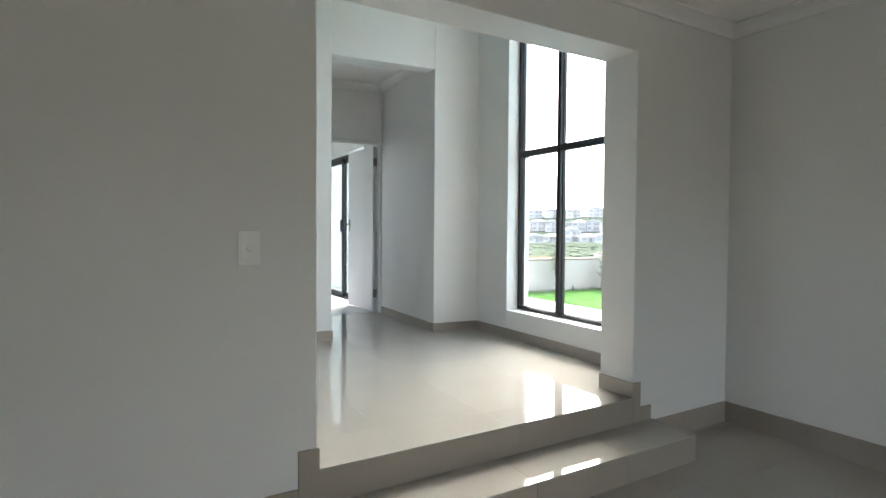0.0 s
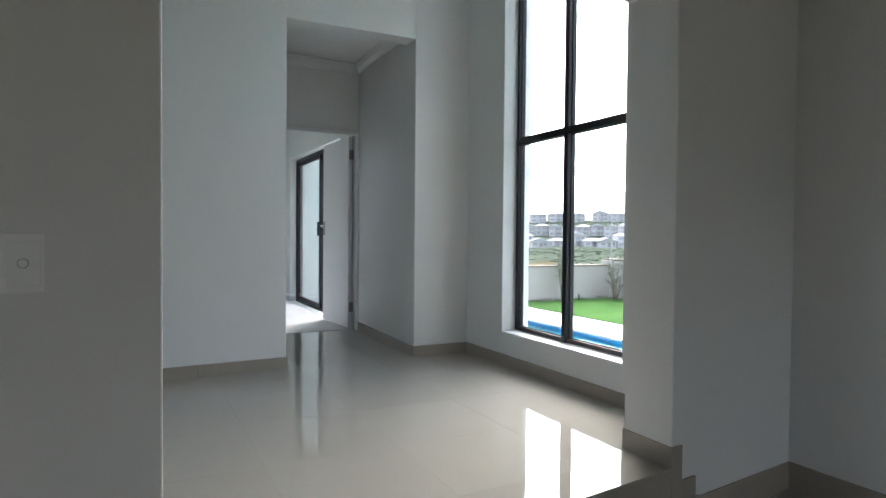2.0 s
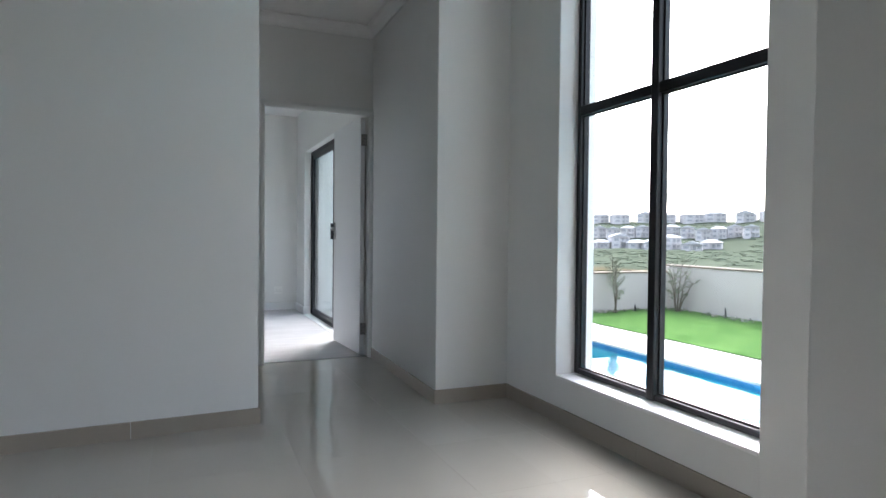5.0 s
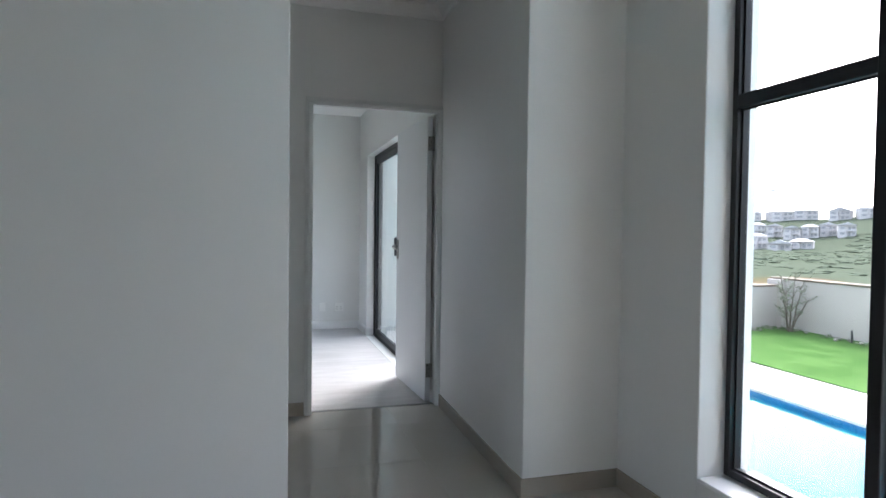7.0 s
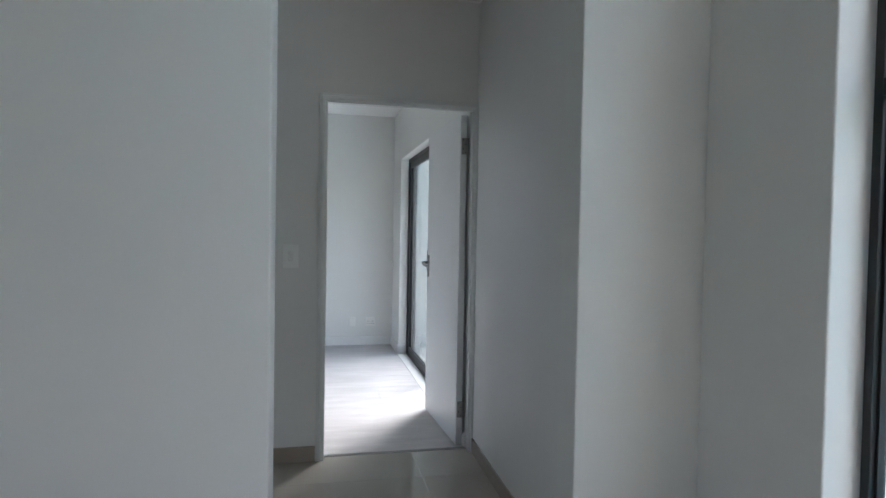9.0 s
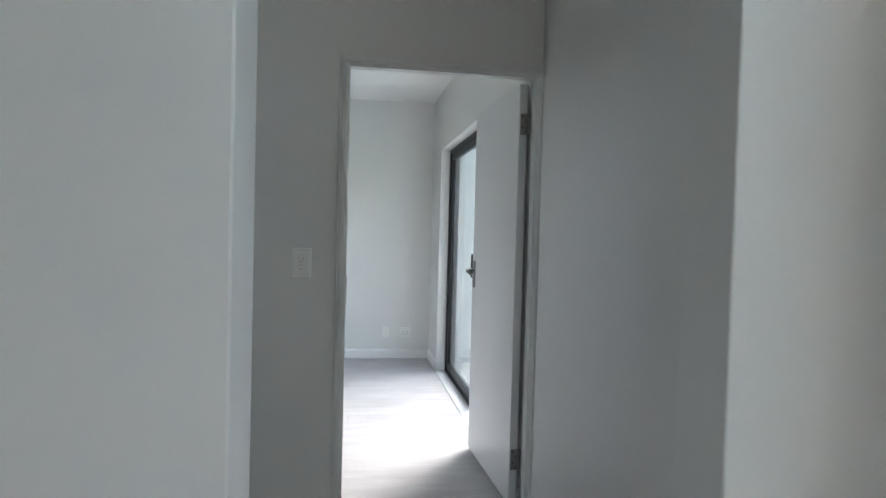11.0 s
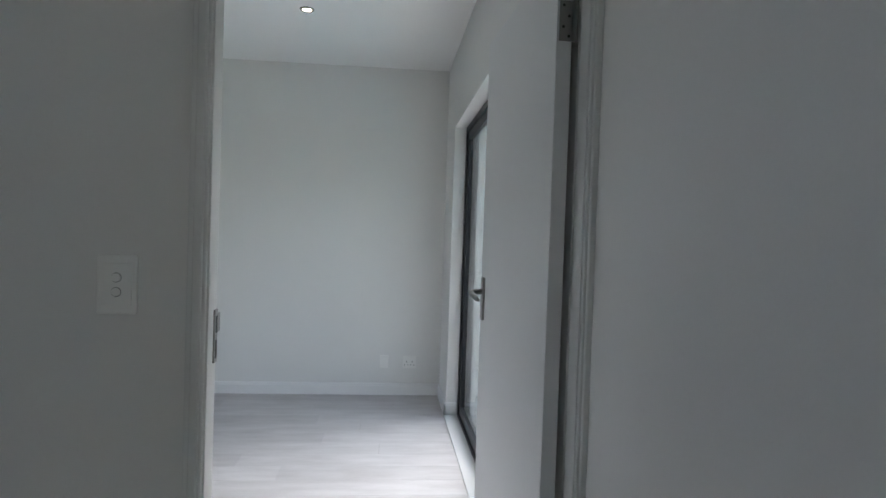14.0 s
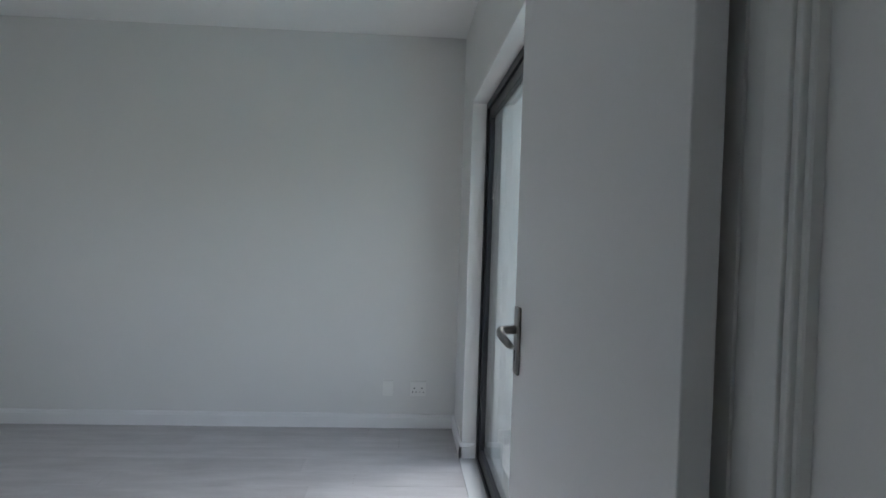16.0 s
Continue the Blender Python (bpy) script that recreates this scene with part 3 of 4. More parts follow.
add_box(bm, D2Y1 - D2Y0 - 0.0038, D2Y1 - D2Y0 - 0.001, 0.017, 0.031, 1.05, 1.09)
add_box(bm, D2Y1 - D2Y0 - 0.0038, D2Y1 - D2Y0 - 0.001, 0.017, 0.031, 0.985, 1.03)
part("latch_holes", bm, SLOT, plate)


# ---------------------------------------------------------------- bedroom sliding door
def slider():
    s = tagged(new("sliding_door"), "black aluminium sliding glass door in the bedroom", "sliding door", kind="structure")
    x0, x1, f = 2.995, 3.085, 0.04
    y0, y1 = SY0, SY1 - 0.012
    part("frame_stile", box(x0, x1, y1 - f, y1, 0, SZ, bevel=0.003), BRONZE, s)
    part("frame_stile", box(x0, x1, y0, y0 + f, 0, SZ, bevel=0.003), BRONZE, s)
    part("frame_rail", box(x0 + 0.001, x1 - 0.001, y0 + f, y1 - f, SZ - f, SZ, bevel=0.003), BRONZE, s)
    part("track", box(x0 + 0.001, x1 - 0.001, y0 + f, y1 - f, -0.01, 0.022, bevel=0.002), BRONZE, s)
    mid = SLIDE_MID
    for px, a, b in ((x0 + 0.012, mid - 0.03, y1 - f), (x0 + 0.05, y0 + f, mid + 0.03)):
        leaf = part("sliding_leaf", (lambda bm: [add_box(bm, px, px + 0.03, *q, bevel=0.002) for q in ((a, a + 0.05, 0.022, SZ - f), (b - 0.05, b, 0.022, SZ - f), (a + 0.05, b - 0.05, 0.022, 0.085), (a + 0.05, b - 0.05, SZ - f - 0.06, SZ - f))] and bm)(bmesh.new()), BRONZE, s)
        pane = part("pane", box(px + 0.012, px + 0.018, a + 0.05, b - 0.05, 0.085, SZ - f - 0.06), GREENGLASS, leaf)
        pane.visible_shadow = False
    part("pull_handle", box(x0 - 0.018, x0 + 0.012, mid - 0.018, mid + 0.008, 0.98, 1.16, bevel=0.004), BRONZE, s)
    part("floor_strip", box(BX - 0.012, x0, y0, y1, -0.012, 0.003, bevel=0.001), TRIMWHITE, s, "pale floor strip along the track")


SLIDE_MID = 8.35
slider()


# ---------------------------------------------------------------- small electrical fittings
def wall_switch(label, at, w, h, rockers):
    """Local x across, y out of the wall (towards -y), z up; origin at the centre."""
    s = thing("light_switch", label, "light switch", at=at)
    part("cover_plate", box(-w / 2, w / 2, -0.009, 0.001, -h / 2, h / 2, bevel=0.003, seg=3), PLASTIC, s)
    part("inner_frame", box(-w * 0.38, w * 0.38, -0.0115, -0.008, -h * 0.36, h * 0.36, bevel=0.0015), PLASTIC, s)
    for i in range(rockers):
        z = (i - (rockers - 1) / 2) * -0.032
        b = bmesh.new()
        add_disc(b, (0, -0.0128, z), (0, 1, 0), 0.0098, 0.0034, 24)
        bmesh.ops.bevel(b, geom=list(b.edges), offset=0.0006, segments=1, affect="EDGES")
        rocker = part("rocker", b, PLASTIC, s, "round rocker button")
        b = bmesh.new()
        add_disc(b, (0, -0.0114, z), (0, 1, 0), 0.0108, 0.0008, 24)
        part("gap", b, SLOT, rocker)
    return s


ang = math.degrees(math.atan(0.115))
wall_switch("white plastic single light switch beside the steps", pose(0.612, front(0.612), 0.942, 0, 0, ang), 0.086, 0.135, 1)
wall_switch("white plastic double light switch beside the door", pose(1.864, DY, 1.168, 0, 0, 0), 0.086, 0.132, 2)


def socket_outlet(at):
    s = thing("wall_socket", "white plastic double socket above the skirting", "socket", at=at)
    part("cover_plate", box(-0.054, 0.054, -0.009, 0.001, -0.05, 0.05, bevel=0.002), PLASTIC, s)
    b = bmesh.new()
    for cx in (-0.025, 0.025):
        add_disc(b, (cx, -0.0092, 0.004), (0, 1, 0), 0.0048, 0.001, 12)
        add_disc(b, (cx - 0.012, -0.0092, -0.022), (0, 1, 0), 0.0036, 0.001, 12)
        add_disc(b, (cx + 0.012, -0.0092, -0.022), (0, 1, 0), 0.0036, 0.001, 12)
    part("pin_holes", b, SLOT, s)


socket_outlet(pose(2.66, BY, 0.268))
blank = thing("blank_plate", "white plastic blank plate beside the socket", "wall plate", at=pose(2.455, BY, 0.27))
part("cover", box(-0.035, 0.035, -0.013, 0.001, -0.052, 0.052, bevel=0.002), PLASTIC, blank)


def downlight(x, y):
    d = thing("downlight", "recessed steel downlight in the bedroom ceiling, lit", "ceiling light", at=pose(x, y, BED_C))
    bm = bmesh.new()
    bmesh.ops.create_cone(bm, cap_ends=False, segments=28, radius1=0.032, radius2=0.044, depth=0.008, matrix=Matrix.Translation((0, 0, -0.004)))
    bmesh.ops.create_cone(bm, cap_ends=False, segments=28, radius1=0.044, radius2=0.045, depth=0.006, matrix=Matrix.Translation((0, 0, -0.001)))
    bmesh.ops.create_cone(bm, cap_ends=False, segments=28, radius1=0.032, radius2=0.026, depth=0.006, matrix=Matrix.Translation((0, 0, -0.005)))
    part("rim", bm, STEEL, d, smooth=True)
    bm = bmesh.new()
    add_disc(bm, (0, 0, -0.003), (0, 0, 1), 0.025, 0.003, 20)
    part("lamp", bm, LAMPGLASS, d)


downlight(1.927, 8.95)

# ---------------------------------------------------------------- garden
GZ = -0.40
PX0, PX1 = 4.35, 6.77      # pool
LX = 7.72                  # lawn begins
GWX, GWY = 10.55, 11.15    # garden walls


def sheet(xs, ys, height):
    bm = bmesh.new()
    grid = [[bm.verts.new((x, y, height(x, y))) for y in ys] for x in xs]
    for i in range(len(xs) - 1):
        for j in range(len(ys) - 1):
            bm.faces.new((grid[i][j], grid[i + 1][j], grid[i + 1][j + 1], grid[i][j + 1]))
    return bm


def polar(az, r):
    a = radians(az)
    return 1.6 + r * math.sin(a), 1.9 + r * math.cos(a)


def terrain(x, y):
    dx, dy = x - 1.6, y - 1.9
    r = math.hypot(dx, dy)
    az = math.degrees(math.atan2(dx, dy))
    if r < 24:
        return -2.6
    z = -2.6 - 0.011 * min(max(r - 60, 0), 258)
    z += 0.083 * min(max(r - 322, 0), 66) + 0.12 * min(max(r - 388, 0), 105)
    if az > 49 and r > 150:
        z += 9.0 * min((az - 49) / 9, 1.0) * min((r - 150) / 180, 1.0)
    z += 0.9 * noise.noise((x * 0.035, y * 0.035, 0.3)) * min(1.0, (r - 24) / 60)
    z += 0.35 * noise.noise((x * 0.16, y * 0.16, 1.3)) * min(1.0, (r - 24) / 60)
    return z


steps_far = [-2000, -900, -400, -200, -100, -60, -30] + [-10 + 5 * i for i in range(111)] + [600, 800, 1200, 2000]
structure("ground", sheet(steps_far, steps_far, terrain), FIELD, "rough green scrub field rising to a hill", "ground")

structure("lawn", sheet([LX + 0.25 * i for i in range(int((GWX - LX) / 0.25) + 2)], [-8 + 0.25 * i for i in range(78)], lambda x, y: GZ + 0.012 + 0.012 * noise.noise((x * 1.3, y * 1.3, 0))), GRASS, "mown green garden lawn", "lawn")
structure("lawn_base", box(LX - 0.1, GWX + 0.3, -8, GWY + 0.3, -2.7, GZ - 0.02), SOIL, "earth under the lawn", "ground")
structure("pool_deck_base", box(PX1 + 0.04, LX, -8, GWY, -2.7, GZ - 0.028), SOIL, "earth under the paving", "ground")
structure("patio_base", box(OX, PX0 - 0.04, -8, GWY, -2.7, GZ - 0.028), SOIL, "earth under the paving by the house", "ground")
structure("patio", box(3.17, PX0, HY + 0.25, GWY, -2.7, -0.06), PAVING, "pale cement patio outside the bedroom", "patio")

structure("wall_wing", box(3.165, 4.28, 10.145, 10.34, -0.5, 2.9), RENDER_OUT2, "pale plastered wing wall outside the bedroom", "wall")
pool = tagged(new("swimming_pool"), "rectangular pale blue swimming pool with mosaic band", "pool", kind="structure")
part("pool_floor", box(PX0 - 0.04, PX1 + 0.04, -6, 10.4, -1.75, -1.65), POOLSHELL, pool)
part("pool_wall", box(PX1, PX1 + 0.038, -6, 10.4, -1.65, GZ - 0.115), POOLSHELL, pool)
part("pool_wall", box(PX0 - 0.038, PX0, -6, 10.4, -1.65, GZ - 0.115), POOLSHELL, pool)
part("pool_wall", box(PX0, PX1, 10.36, 10.4, -1.65, GZ - 0.115), POOLSHELL, pool)
part("mosaic_band", box(PX1 - 0.004, PX1 + 0.038, -6, 10.4, GZ - 0.1149, GZ - 0.03), MOSAIC, pool, "blue mosaic waterline band")
part("mosaic_band", box(PX0, PX1 - 0.005, 10.356, 10.4, GZ - 0.1149, GZ - 0.03), MOSAIC, pool, "blue mosaic waterline band")
water = part("water", sheet([PX0 + (PX1 - 0.005 - PX0) * i / 4 for i in range(5)], [-6 + 16.355 * i / 8 for i in range(9)], lambda x, y: GZ - 0.065), WATER, pool, "clear still pool water")
water.visible_shadow = False
MS = bmesh.new()
k = 0
y = 2.0
while y < 10.3:
    for zz in (GZ - 0.055,):
        add_box(MS, PX1 - 0.008, PX1 - 0.003, y, y + 0.042, zz, zz + 0.042)
    y += 0.045
tagged(part("mosaic_tiles", MS, MOSAIC, pool, "small blue mosaic tiles"), kind="stuff")

for nm, lab, q in (("garden_wall_side", "low white plastered garden wall", (GWX, GWX + 0.2, -8, GWY + 0.2, -2.6, 0.45)), ("garden_wall_end", "low white plastered garden end wall", (3.2, GWX - 0.002, GWY, GWY + 0.2, -2.6, 0.325))):
    w = tagged(new(nm), lab, "garden wall", kind="structure")
    part("wall_body", box(*q, bevel=0.01), RENDER_OUT, w)
    x0, x1, y0, y1, z0, z1 = q
    part("coping", box(x0 - 0.02, x1 + 0.02, y0 - 0.02, y1 + 0.02, z1 + 0.001, z1 + 0.035, bevel=0.012), WALLCAP, w)
    if nm.endswith("side"):
        part("pillar", box(GWX - 0.06, GWX + 0.24, GWY - 0.1, GWY + 0.24, GZ, 0.447, bevel=0.012), RENDER_OUT, w)


def bank(name, x0, x1, y0, y1, top):
    def hgt(x, y):
        e = min(x - x0, x1 - x, y - y0, y1 - y)
        return (top + 0.10 * noise.noise((x * 0.9, y * 0.9, 2.2))) if e > 0.3 else -2.7
    xs = [x0 + (x1 - x0) * i / 60 for i in range(61)] if x1 - x0 > y1 - y0 else [x0 + (x1 - x0) * i / 12 for i in range(13)]
    ys = [y0 + (y1 - y0) * i / 60 for i in range(61)] if y1 - y0 > x1 - x0 else [y0 + (y1 - y0) * i / 12 for i in range(13)]
    structure(name, sheet(xs, ys, hgt), BANK, "bank of dry brown earth behind the garden wall", "bank")


bank("bank_side", 11.5, 15.5, -12, 15.8, 0.12)
bank("bank_end", 0.0, 11.5, 12.4, 15.8, 0.24)


# ---------------------------------------------------------------- olive shrubs
def olive(seed, x, y, tall, spread, stems, dense):
    rnd = random.Random(seed)
    t = thing("olive_shrub", "young olive shrub with thin stems by the wall", "shrub", "shrubs along the wall", at=pose(x, y, GZ + 0.01))
    bm, lf = bmesh.new(), bmesh.new()
    for s in range(stems):
        a = rnd.uniform(0, 6.283)
        lean = spread * rnd.uniform(0.3, 1.0)
        h = tall * rnd.uniform(0.65, 1.0)
        pts = []
        for i in range(7):
            f = i / 6
            pts.append((0.03 * math.cos(a) + lean * math.cos(a) * f ** 1.3 + rnd.uniform(-0.02, 0.02), 0.03 * math.sin(a) + lean * math.sin(a) * f ** 1.3 + rnd.uniform(-0.02, 0.02), h * f - 0.03))
        add_tube(bm, pts, [0.016 * (1 - 0.8 * i / 6) for i in range(7)], 6)
        for b in range(dense):
            f = rnd.uniform(0.28, 1.0)
            i = min(int(f * 6), 5)
            p = Vector(pts[i]).lerp(Vector(pts[i + 1]), f * 6 - i)
            ba = rnd.uniform(0, 6.283)
            ln = rnd.uniform(0.08, 0.24) * (1.2 - 0.5 * f)
            q = p + Vector((math.cos(ba) * ln, math.sin(ba) * ln, ln * rnd.uniform(0.3, 1.2)))
            add_tube(bm, [p, p.lerp(q, 0.5) + Vector((0, 0, -0.01)), q], [0.005, 0.004, 0.002], 4)
            for k in range(9):
                c = p.lerp(q, rnd.uniform(0.25, 1.08))
                d = Vector((rnd.uniform(-1, 1), rnd.uniform(-1, 1), rnd.uniform(-0.3, 1))).normalized()
                w = d.orthogonal().normalized() * rnd.uniform(0.007, 0.012)
                L = rnd.uniform(0.04, 0.075)
                vs = [lf.verts.new(v) for v in (c, c + d * L * 0.5 + w, c + d * L, c + d * L * 0.5 - w)]
                lf.faces.new(vs)
    part("stems", bm, BARK, t)
    part("leaves", lf, LEAF, t)


olive(1, 8.95, 10.85, 1.15, 0.35, 4, 15)
olive(2, 10.22, 10.62, 1.08, 0.42, 6, 9)
olive(3, 10.25, 8.25, 0.98, 0.34, 6, 11)
olive(4, 7.35, 10.9, 1.1, 0.35, 4, 13)
olive(5, 10.25, 5.7, 1.0, 0.35, 5, 10)
olive(6, 5.7, 10.85, 1.05, 0.3, 4, 12)

# stones, runners and stubs along the foot of the walls
rnd = random.Random(9)
STN = bmesh.new()
for i in range(170):
    if i % 2:
        c = (GWX - rnd.uniform(0.03, 0.32), rnd.uniform(3, GWY - 0.1), GZ + 0.02)
    else:
        c = (rnd.uniform(4.5, GWX - 0.1), GWY - rnd.uniform(0.03, 0.3), GZ + 0.02)
    r = rnd.uniform(0.018, 0.055)
    bmesh.ops.create_icosphere(STN, subdivisions=1, radius=r, matrix=Matrix.Translation(c) @ Euler((rnd.random() * 6, rnd.random() * 6, 0)).to_matrix().to_4x4() @ Matrix.Diagonal((1, rnd.uniform(0.6, 1), 0.65, 1)))
tagged(new("border_stones", mesh_of("border_stones", STN, STONE)), "scattered pale stones along the wall foot", "stones", kind="stuff")
WEED = bmesh.new()
for i in range(60):
    cx, cy = ((GWX - rnd.uniform(0.05, 0.3), rnd.uniform(3, 11)) if i % 2 else (rnd.uniform(5, 10.4), GWY - rnd.uniform(0.05, 0.25)))
    for k in range(14):
        d = Vector((rnd.uniform(-1, 1), rnd.uniform(-1, 1), rnd.uniform(0.2, 1.2))).normalized()
        w = d.orthogonal().normalized() * 0.012
        c, L = Vector((cx + rnd.uniform(-0.1, 0.1), cy + rnd.uniform(-0.05, 0.05), GZ)), rnd.uniform(0.05, 0.13)
        WEED.faces.new([WEED.verts.new(v) for v in (c, c + d * L * 0.5 + w, c + d * L, c + d * L * 0.5 - w)])
tagged(new("border_weeds", mesh_of("border_weeds", WEED, LEAF)), "small weeds along the wall foot", "weeds", kind="stuff")
for cx, cy, hh in ((10.3, 9.55, 0.2), (10.32, 8.75, 0.16), (10.33, 7.2, 0.2), (9.45, 10.9, 0.14)):
    bm = bmesh.new()
    add_tube(bm, [(0, 0, -0.02), (0.004, 0, hh * 0.6), (0.0, 0.006, hh)], [0.02, 0.017, 0.012], 7)
    tagged(new("sprinkler_stub", mesh_of("sprinkler_stub", bm, SLOT)), "short dark irrigation stub by the wall", "sprinkler", "stubs along the wall").matrix_basis = pose(cx, cy, GZ)


# ---------------------------------------------------------------- far slope: lamp, scrub, houses
def street_lamp():
    x, y = polar(43.0, 42)
    z = terrain(x, y)
    s = thing("street_lamp", "thin galvanised street lamp in the field", "street lamp", at=pose(x, y, z, 0, 0, -43))
    bm = bmesh.new()
    add_tube(bm, [(0, 0, -0.1), (0, 0, 3), (0, 0, 4.1 - z - 0.4)], [0.07, 0.06, 0.04], 10)
    part("pole", bm, POLE, s)
    h = 4.1 - z - 0.4
    for k in (-1, 1):
        bm = bmesh.new()
        add_tube(bm, [(0, 0, h - 0.1), (k * 0.25, 0, h + 0.1), (k * 0.75, 0, h + 0.2)], [0.035, 0.03, 0.025], 8)
        part("arm", bm, POLE, s)
        bm = bmesh.new()
        add_box(bm, *sorted((k * 1.4, k * 0.7)), -0.1, 0.1, h + 0.17, h + 0.27, bevel=0.04)
        part("lamp_head", bm, POLE, s)


street_lamp()

def scrub_field():
    """Dense low bushes over the slope, every one a roughened dome of its own shape."""
    tmp = bmesh.new()
    bmesh.ops.create_icosphere(tmp, subdivisions=2, radius=1)
    dome = [v.co.copy() for v in tmp.verts]
    faces = [[v.index for v in f.verts] for f in tmp.faces]
    tmp.free()
    rnd = random.Random(4)
    verts, polys = [], []
    for i in range(2600):
        az, r = rnd.uniform(30, 68), 60 + 330 * rnd.random() ** 0.7
        if r > 280 and az < 50:
            continue
        x, y = polar(az, r)
        s = rnd.uniform(0.25, 0.75) * (0.6 + r / 260)
        m = Matrix.Translation((x, y, terrain(x, y) + s * 0.1)) @ Euler((0, 0, rnd.random() * 6)).to_matrix().to_4x4() @ Matrix.Diagonal((s * rnd.uniform(1, 2.2), s, s * rnd.uniform(0.2, 0.34), 1))
        base = len(verts)
        verts += [m @ (c * rnd.uniform(0.75, 1.2)) for c in dome]
        polys += [[base + k for k in f] for f in faces]
    me = bpy.data.meshes.new("scrub")
    me.from_pydata(verts, [], polys)
    me.materials.append(SCRUB)
    tagged(new("scrub", me), "low green scrub bushes scattered over the field", "scrub", kind="stuff")


scrub_field()


def far_house(az, r, width, storeys, turn, gable):
    """A villa or terrace unit in mist-paled colours: body, roof, porch, windows and balcony."""
    x, y = polar(az, r)
    base = terrain(x, y) + 0.3
    h = thing("house", "plastered hillside house with mist put into its pale colours", "house", "hillside houses", at=pose(x, y, base, 0, 0, -az + turn))
    hgt = 2.9 * storeys
    dp = width * 0.8
    bm = bmesh.new()
    add_box(bm, -width / 2, width / 2, 0, dp, -5, hgt)
    add_box(bm, -width / 2 + 0.3, -width * 0.05, -1.6, 0.01, -5, hgt - 0.4)
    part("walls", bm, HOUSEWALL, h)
    e = 0.5
    bm = bmesh.new()
    if gable:
        pr = [(-width / 2 - e, hgt), (width / 2 + e, hgt), (0, hgt + width * 0.2)]
        lo = [bm.verts.new((px, -1.9, pz)) for px, pz in pr]
        hi = [bm.verts.new((px, dp + e, pz)) for px, pz in pr]
        bm.faces.new(lo)
        bm.faces.new(hi[::-1])
        for i in range(3):
            bm.faces.new((lo[i], hi[i], hi[(i + 1) % 3], lo[(i + 1) % 3]))
    else:
        c = [bm.verts.new(p) for p in ((-width / 2 - e, -1.9, hgt), (width / 2 + e, -1.9, hgt), (width / 2 + e, dp + e, hgt), (-width / 2 - e, dp + e, hgt))]
        t0, t1 = bm.verts.new((-width * 0.2, dp * 0.45, hgt + 1.6)), bm.verts.new((width * 0.2, dp * 0.45, hgt + 1.6))
        for f in ((c[0], c[1], t1, t0), (c[1], c[2], t1), (c[2], c[3], t0, t1), (c[3], c[0], t0), (c[3], c[2], c[1], c[0])):
            bm.faces.new(f)
    bmesh.ops.recalc_face_normals(bm, faces=bm.faces)
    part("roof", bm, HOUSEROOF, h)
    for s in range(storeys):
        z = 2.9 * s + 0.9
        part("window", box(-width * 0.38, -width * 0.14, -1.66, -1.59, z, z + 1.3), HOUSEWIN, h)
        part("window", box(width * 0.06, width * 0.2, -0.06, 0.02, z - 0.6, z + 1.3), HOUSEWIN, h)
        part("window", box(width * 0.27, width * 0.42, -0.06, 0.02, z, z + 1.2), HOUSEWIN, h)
    if storeys > 1:
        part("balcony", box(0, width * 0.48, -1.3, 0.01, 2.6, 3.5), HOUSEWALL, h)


rnd = random.Random(21)
for i in range(15):        # terrace row on the slope
    az = 32.5 + i * 1.25
    far_house(az, 388 + rnd.uniform(-6, 6), 8.2, 2, rnd.uniform(-6, 6), i % 3 != 0)
for i in range(10):        # lower houses
    az = 33 + i * 1.55 + rnd.uniform(-0.2, 0.2)
    far_house(az, 318 + rnd.uniform(-8, 8), 9.5, 1 + (i % 3 == 1), rnd.uniform(-25, 25), i % 2 == 0)
for i in range(12):        # villas along the crest
    az = 34 + i * 1.9 + rnd.uniform(-0.4, 0.4)
    far_house(az, 480 + rnd.uniform(-8, 8), rnd.uniform(11, 15), 2, rnd.uniform(-20, 20), i % 4 == 0)


# ---------------------------------------------------------------- floor pieces
def clip(poly, a, b, c):
    """The part of a convex polygon where a x + b y >= c."""
    out = []
    for i, p in enumerate(poly):
        q = poly[(i + 1) % len(poly)]
        dp, dq = a * p[0] + b * p[1] - c, a * q[0] + b * q[1] - c
        if dp >= 0:
            out.append(p)
        if dp * dq < 0:
            t = dp / (dp - dq)
            out.append((p[0] + t * (q[0] - p[0]), p[1] + t * (q[1] - p[1])))
    return out


def tile(poly, top, parent, mat, name, thick=0.009):
    area = sum(p[0] * q[1] - q[0] * p[1] for p, q in zip(poly, poly[1:] + poly[:1])) / 2 if len(poly) > 2 else 0
    if area > 0.0008:
        part(name, prism(poly, top - thick, top), mat, parent)


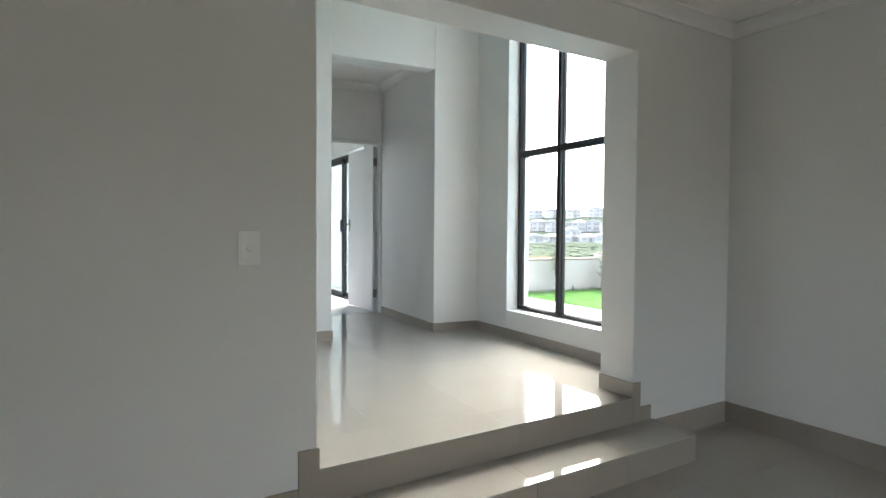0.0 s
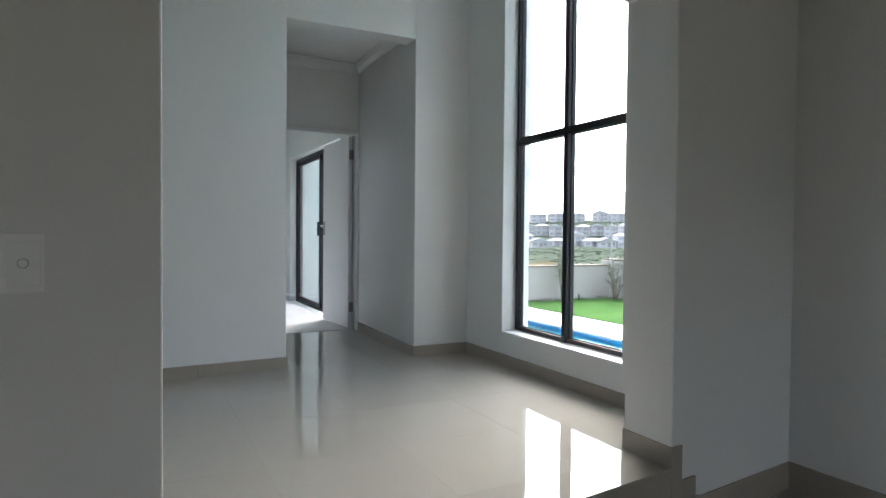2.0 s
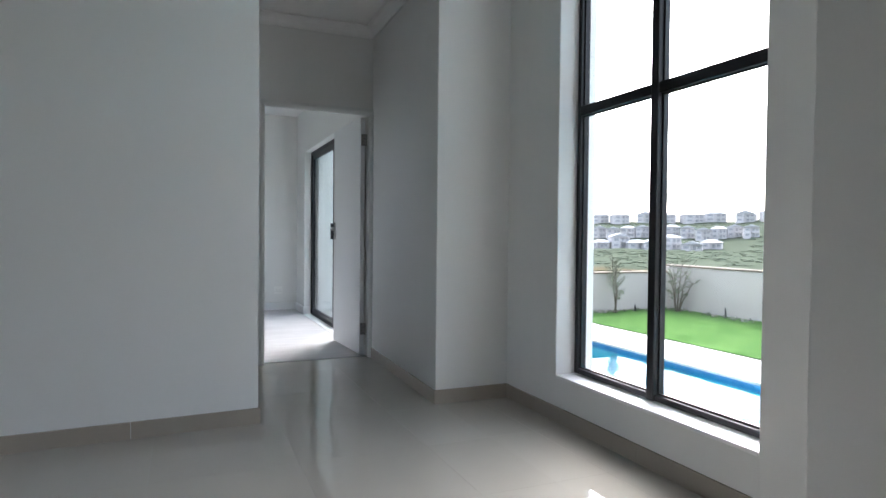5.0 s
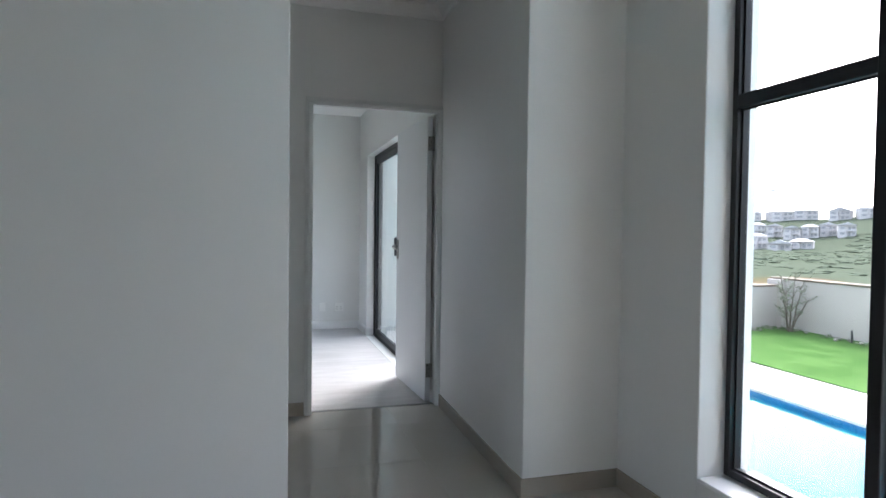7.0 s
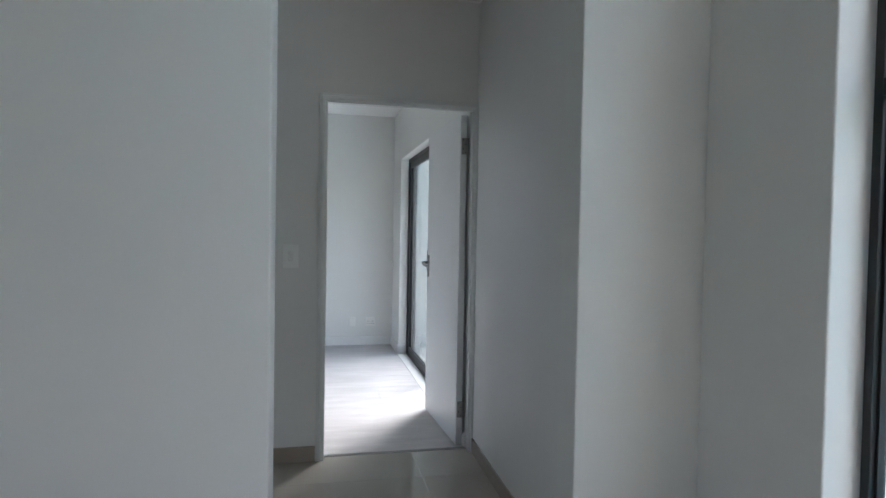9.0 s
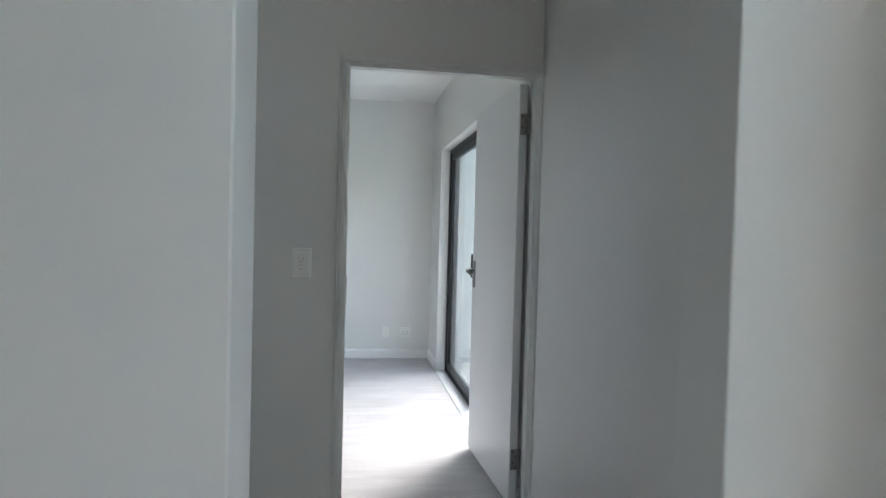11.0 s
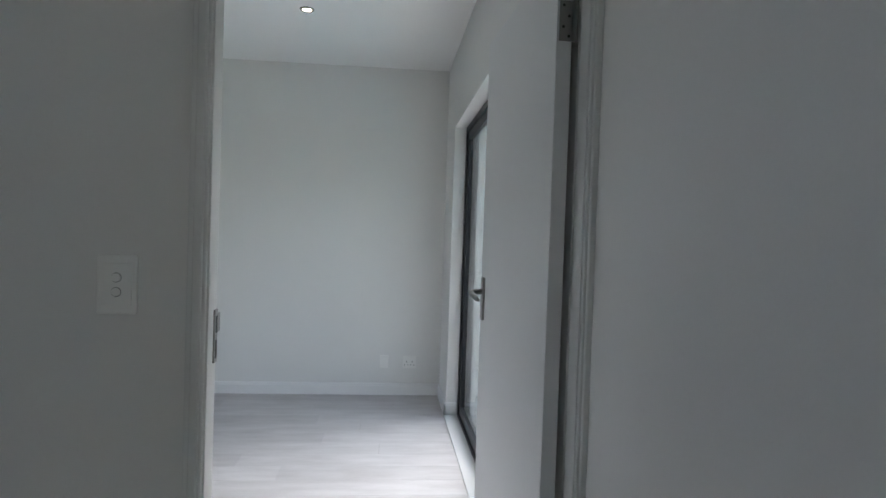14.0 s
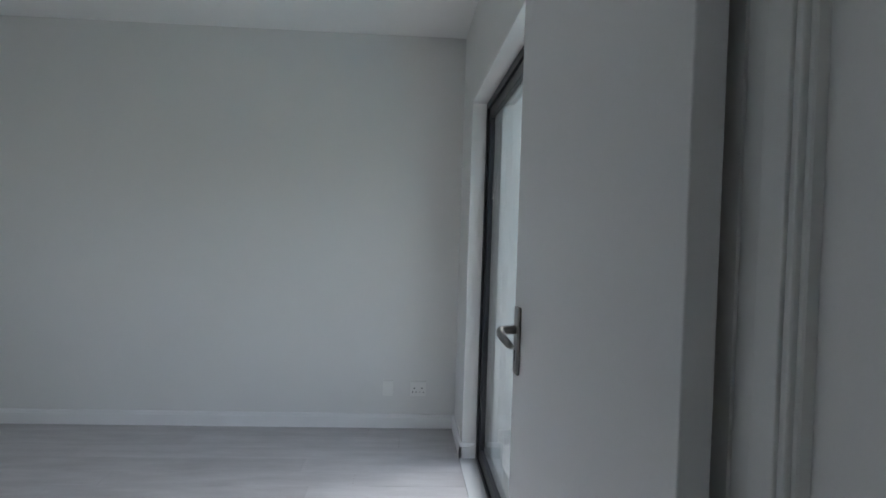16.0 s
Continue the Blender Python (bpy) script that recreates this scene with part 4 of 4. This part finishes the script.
S, J = 0.62, 0.0005
for i in range(-8, 5):
    for j in range(-2, 8):
        x0, y0 = 1.335 + S * i, 2.55 + S * j
        base = [(x0 + J, y0 + J), (x0 + S - J, y0 + J), (x0 + S - J, y0 + S - J), (x0 + J, y0 + S - J)]
        base = clip(clip(base, 0, -1, -(DY + 0.046)), -1, 0, -(WX + 0.05))
        if y0 > HY + 0.1:
            base = clip(clip(base, 1, 0, CXL - 0.12), -1, 0, -(CXR + 0.05))
        for lo, hi, off in ((-9, JL, 0.1), (JL, JR, -0.006), (JR, 9, 0.1)):
            p = clip(clip(base, 1, 0, lo), -1, 0, -hi)
            p = clip(p, -0.115, 1, 2.16 - 0.115 * 0.9 + off) if p else p
            if p:
                tile(p, 0.0, floor_hall, TILE, "floor_tile")
for i in range(-4, 6):
    for j in range(-9, 2):
        x0, y0 = 0.72 + S * i, 1.2 + S * j
        p = [(x0 + J, y0 + J), (x0 + S - J, y0 + J), (x0 + S - J, y0 + S - J), (x0 + J, y0 + S - J)]
        p = clip(clip(p, 0.115, -1, -(2.16 - 0.115 * 0.9 + 0.05)), 0, 1, -3.4)
        p = clip(p, -1, 0, -(RX + 0.12)) if p else p
        if p:
            tile(p, LOW, floor_low, TILE, "floor_tile")
rnd = random.Random(5)
row, y = 0, DY + 0.074
while y < BY:
    x = -1.2 - rnd.uniform(0.1, 1.1)
    while x < BX:
        p = [(max(x, -1.2) + 0.0006, y + 0.0006), (min(x + 1.285, BX - 0.013) - 0.0006, y + 0.0006), (min(x + 1.285, BX - 0.013) - 0.0006, min(y + 0.192, BY) - 0.0006), (max(x, -1.2) + 0.0006, min(y + 0.192, BY) - 0.0006)]
        if p[1][0] - p[0][0] > 0.02:
            tile(p, 0.0, floor_bed, PLANK, "plank", 0.006)
        x += 1.285
    y += 0.192
deck = tagged(new("pool_deck"), "pale cement paving between pool and lawn", "paving", kind="structure")
y = -4.0
while y < GWY - 0.02:
    part("paver", box(PX1 - 0.03, PX1 + 0.46, y + 0.002, min(y + 0.49, GWY), GZ - 0.03, GZ, bevel=0.003, seg=1), PAVING, deck)
    part("paver", box(PX1 + 0.463, LX + 0.02, y + 0.002, min(y + 0.49, GWY), GZ - 0.03, GZ + 0.001, bevel=0.003, seg=1), PAVING, deck)
    y += 0.492
near = tagged(new("house_paving"), "pale cement paving between house and pool", "paving", kind="structure")
y = -4.0
while y < HY + 0.2:
    part("paver", box(OX + 0.002, PX0 + 0.03, y + 0.002, min(y + 0.69, HY + 0.2), GZ - 0.03, GZ, bevel=0.003, seg=1), PAVING, near)
    y += 0.692
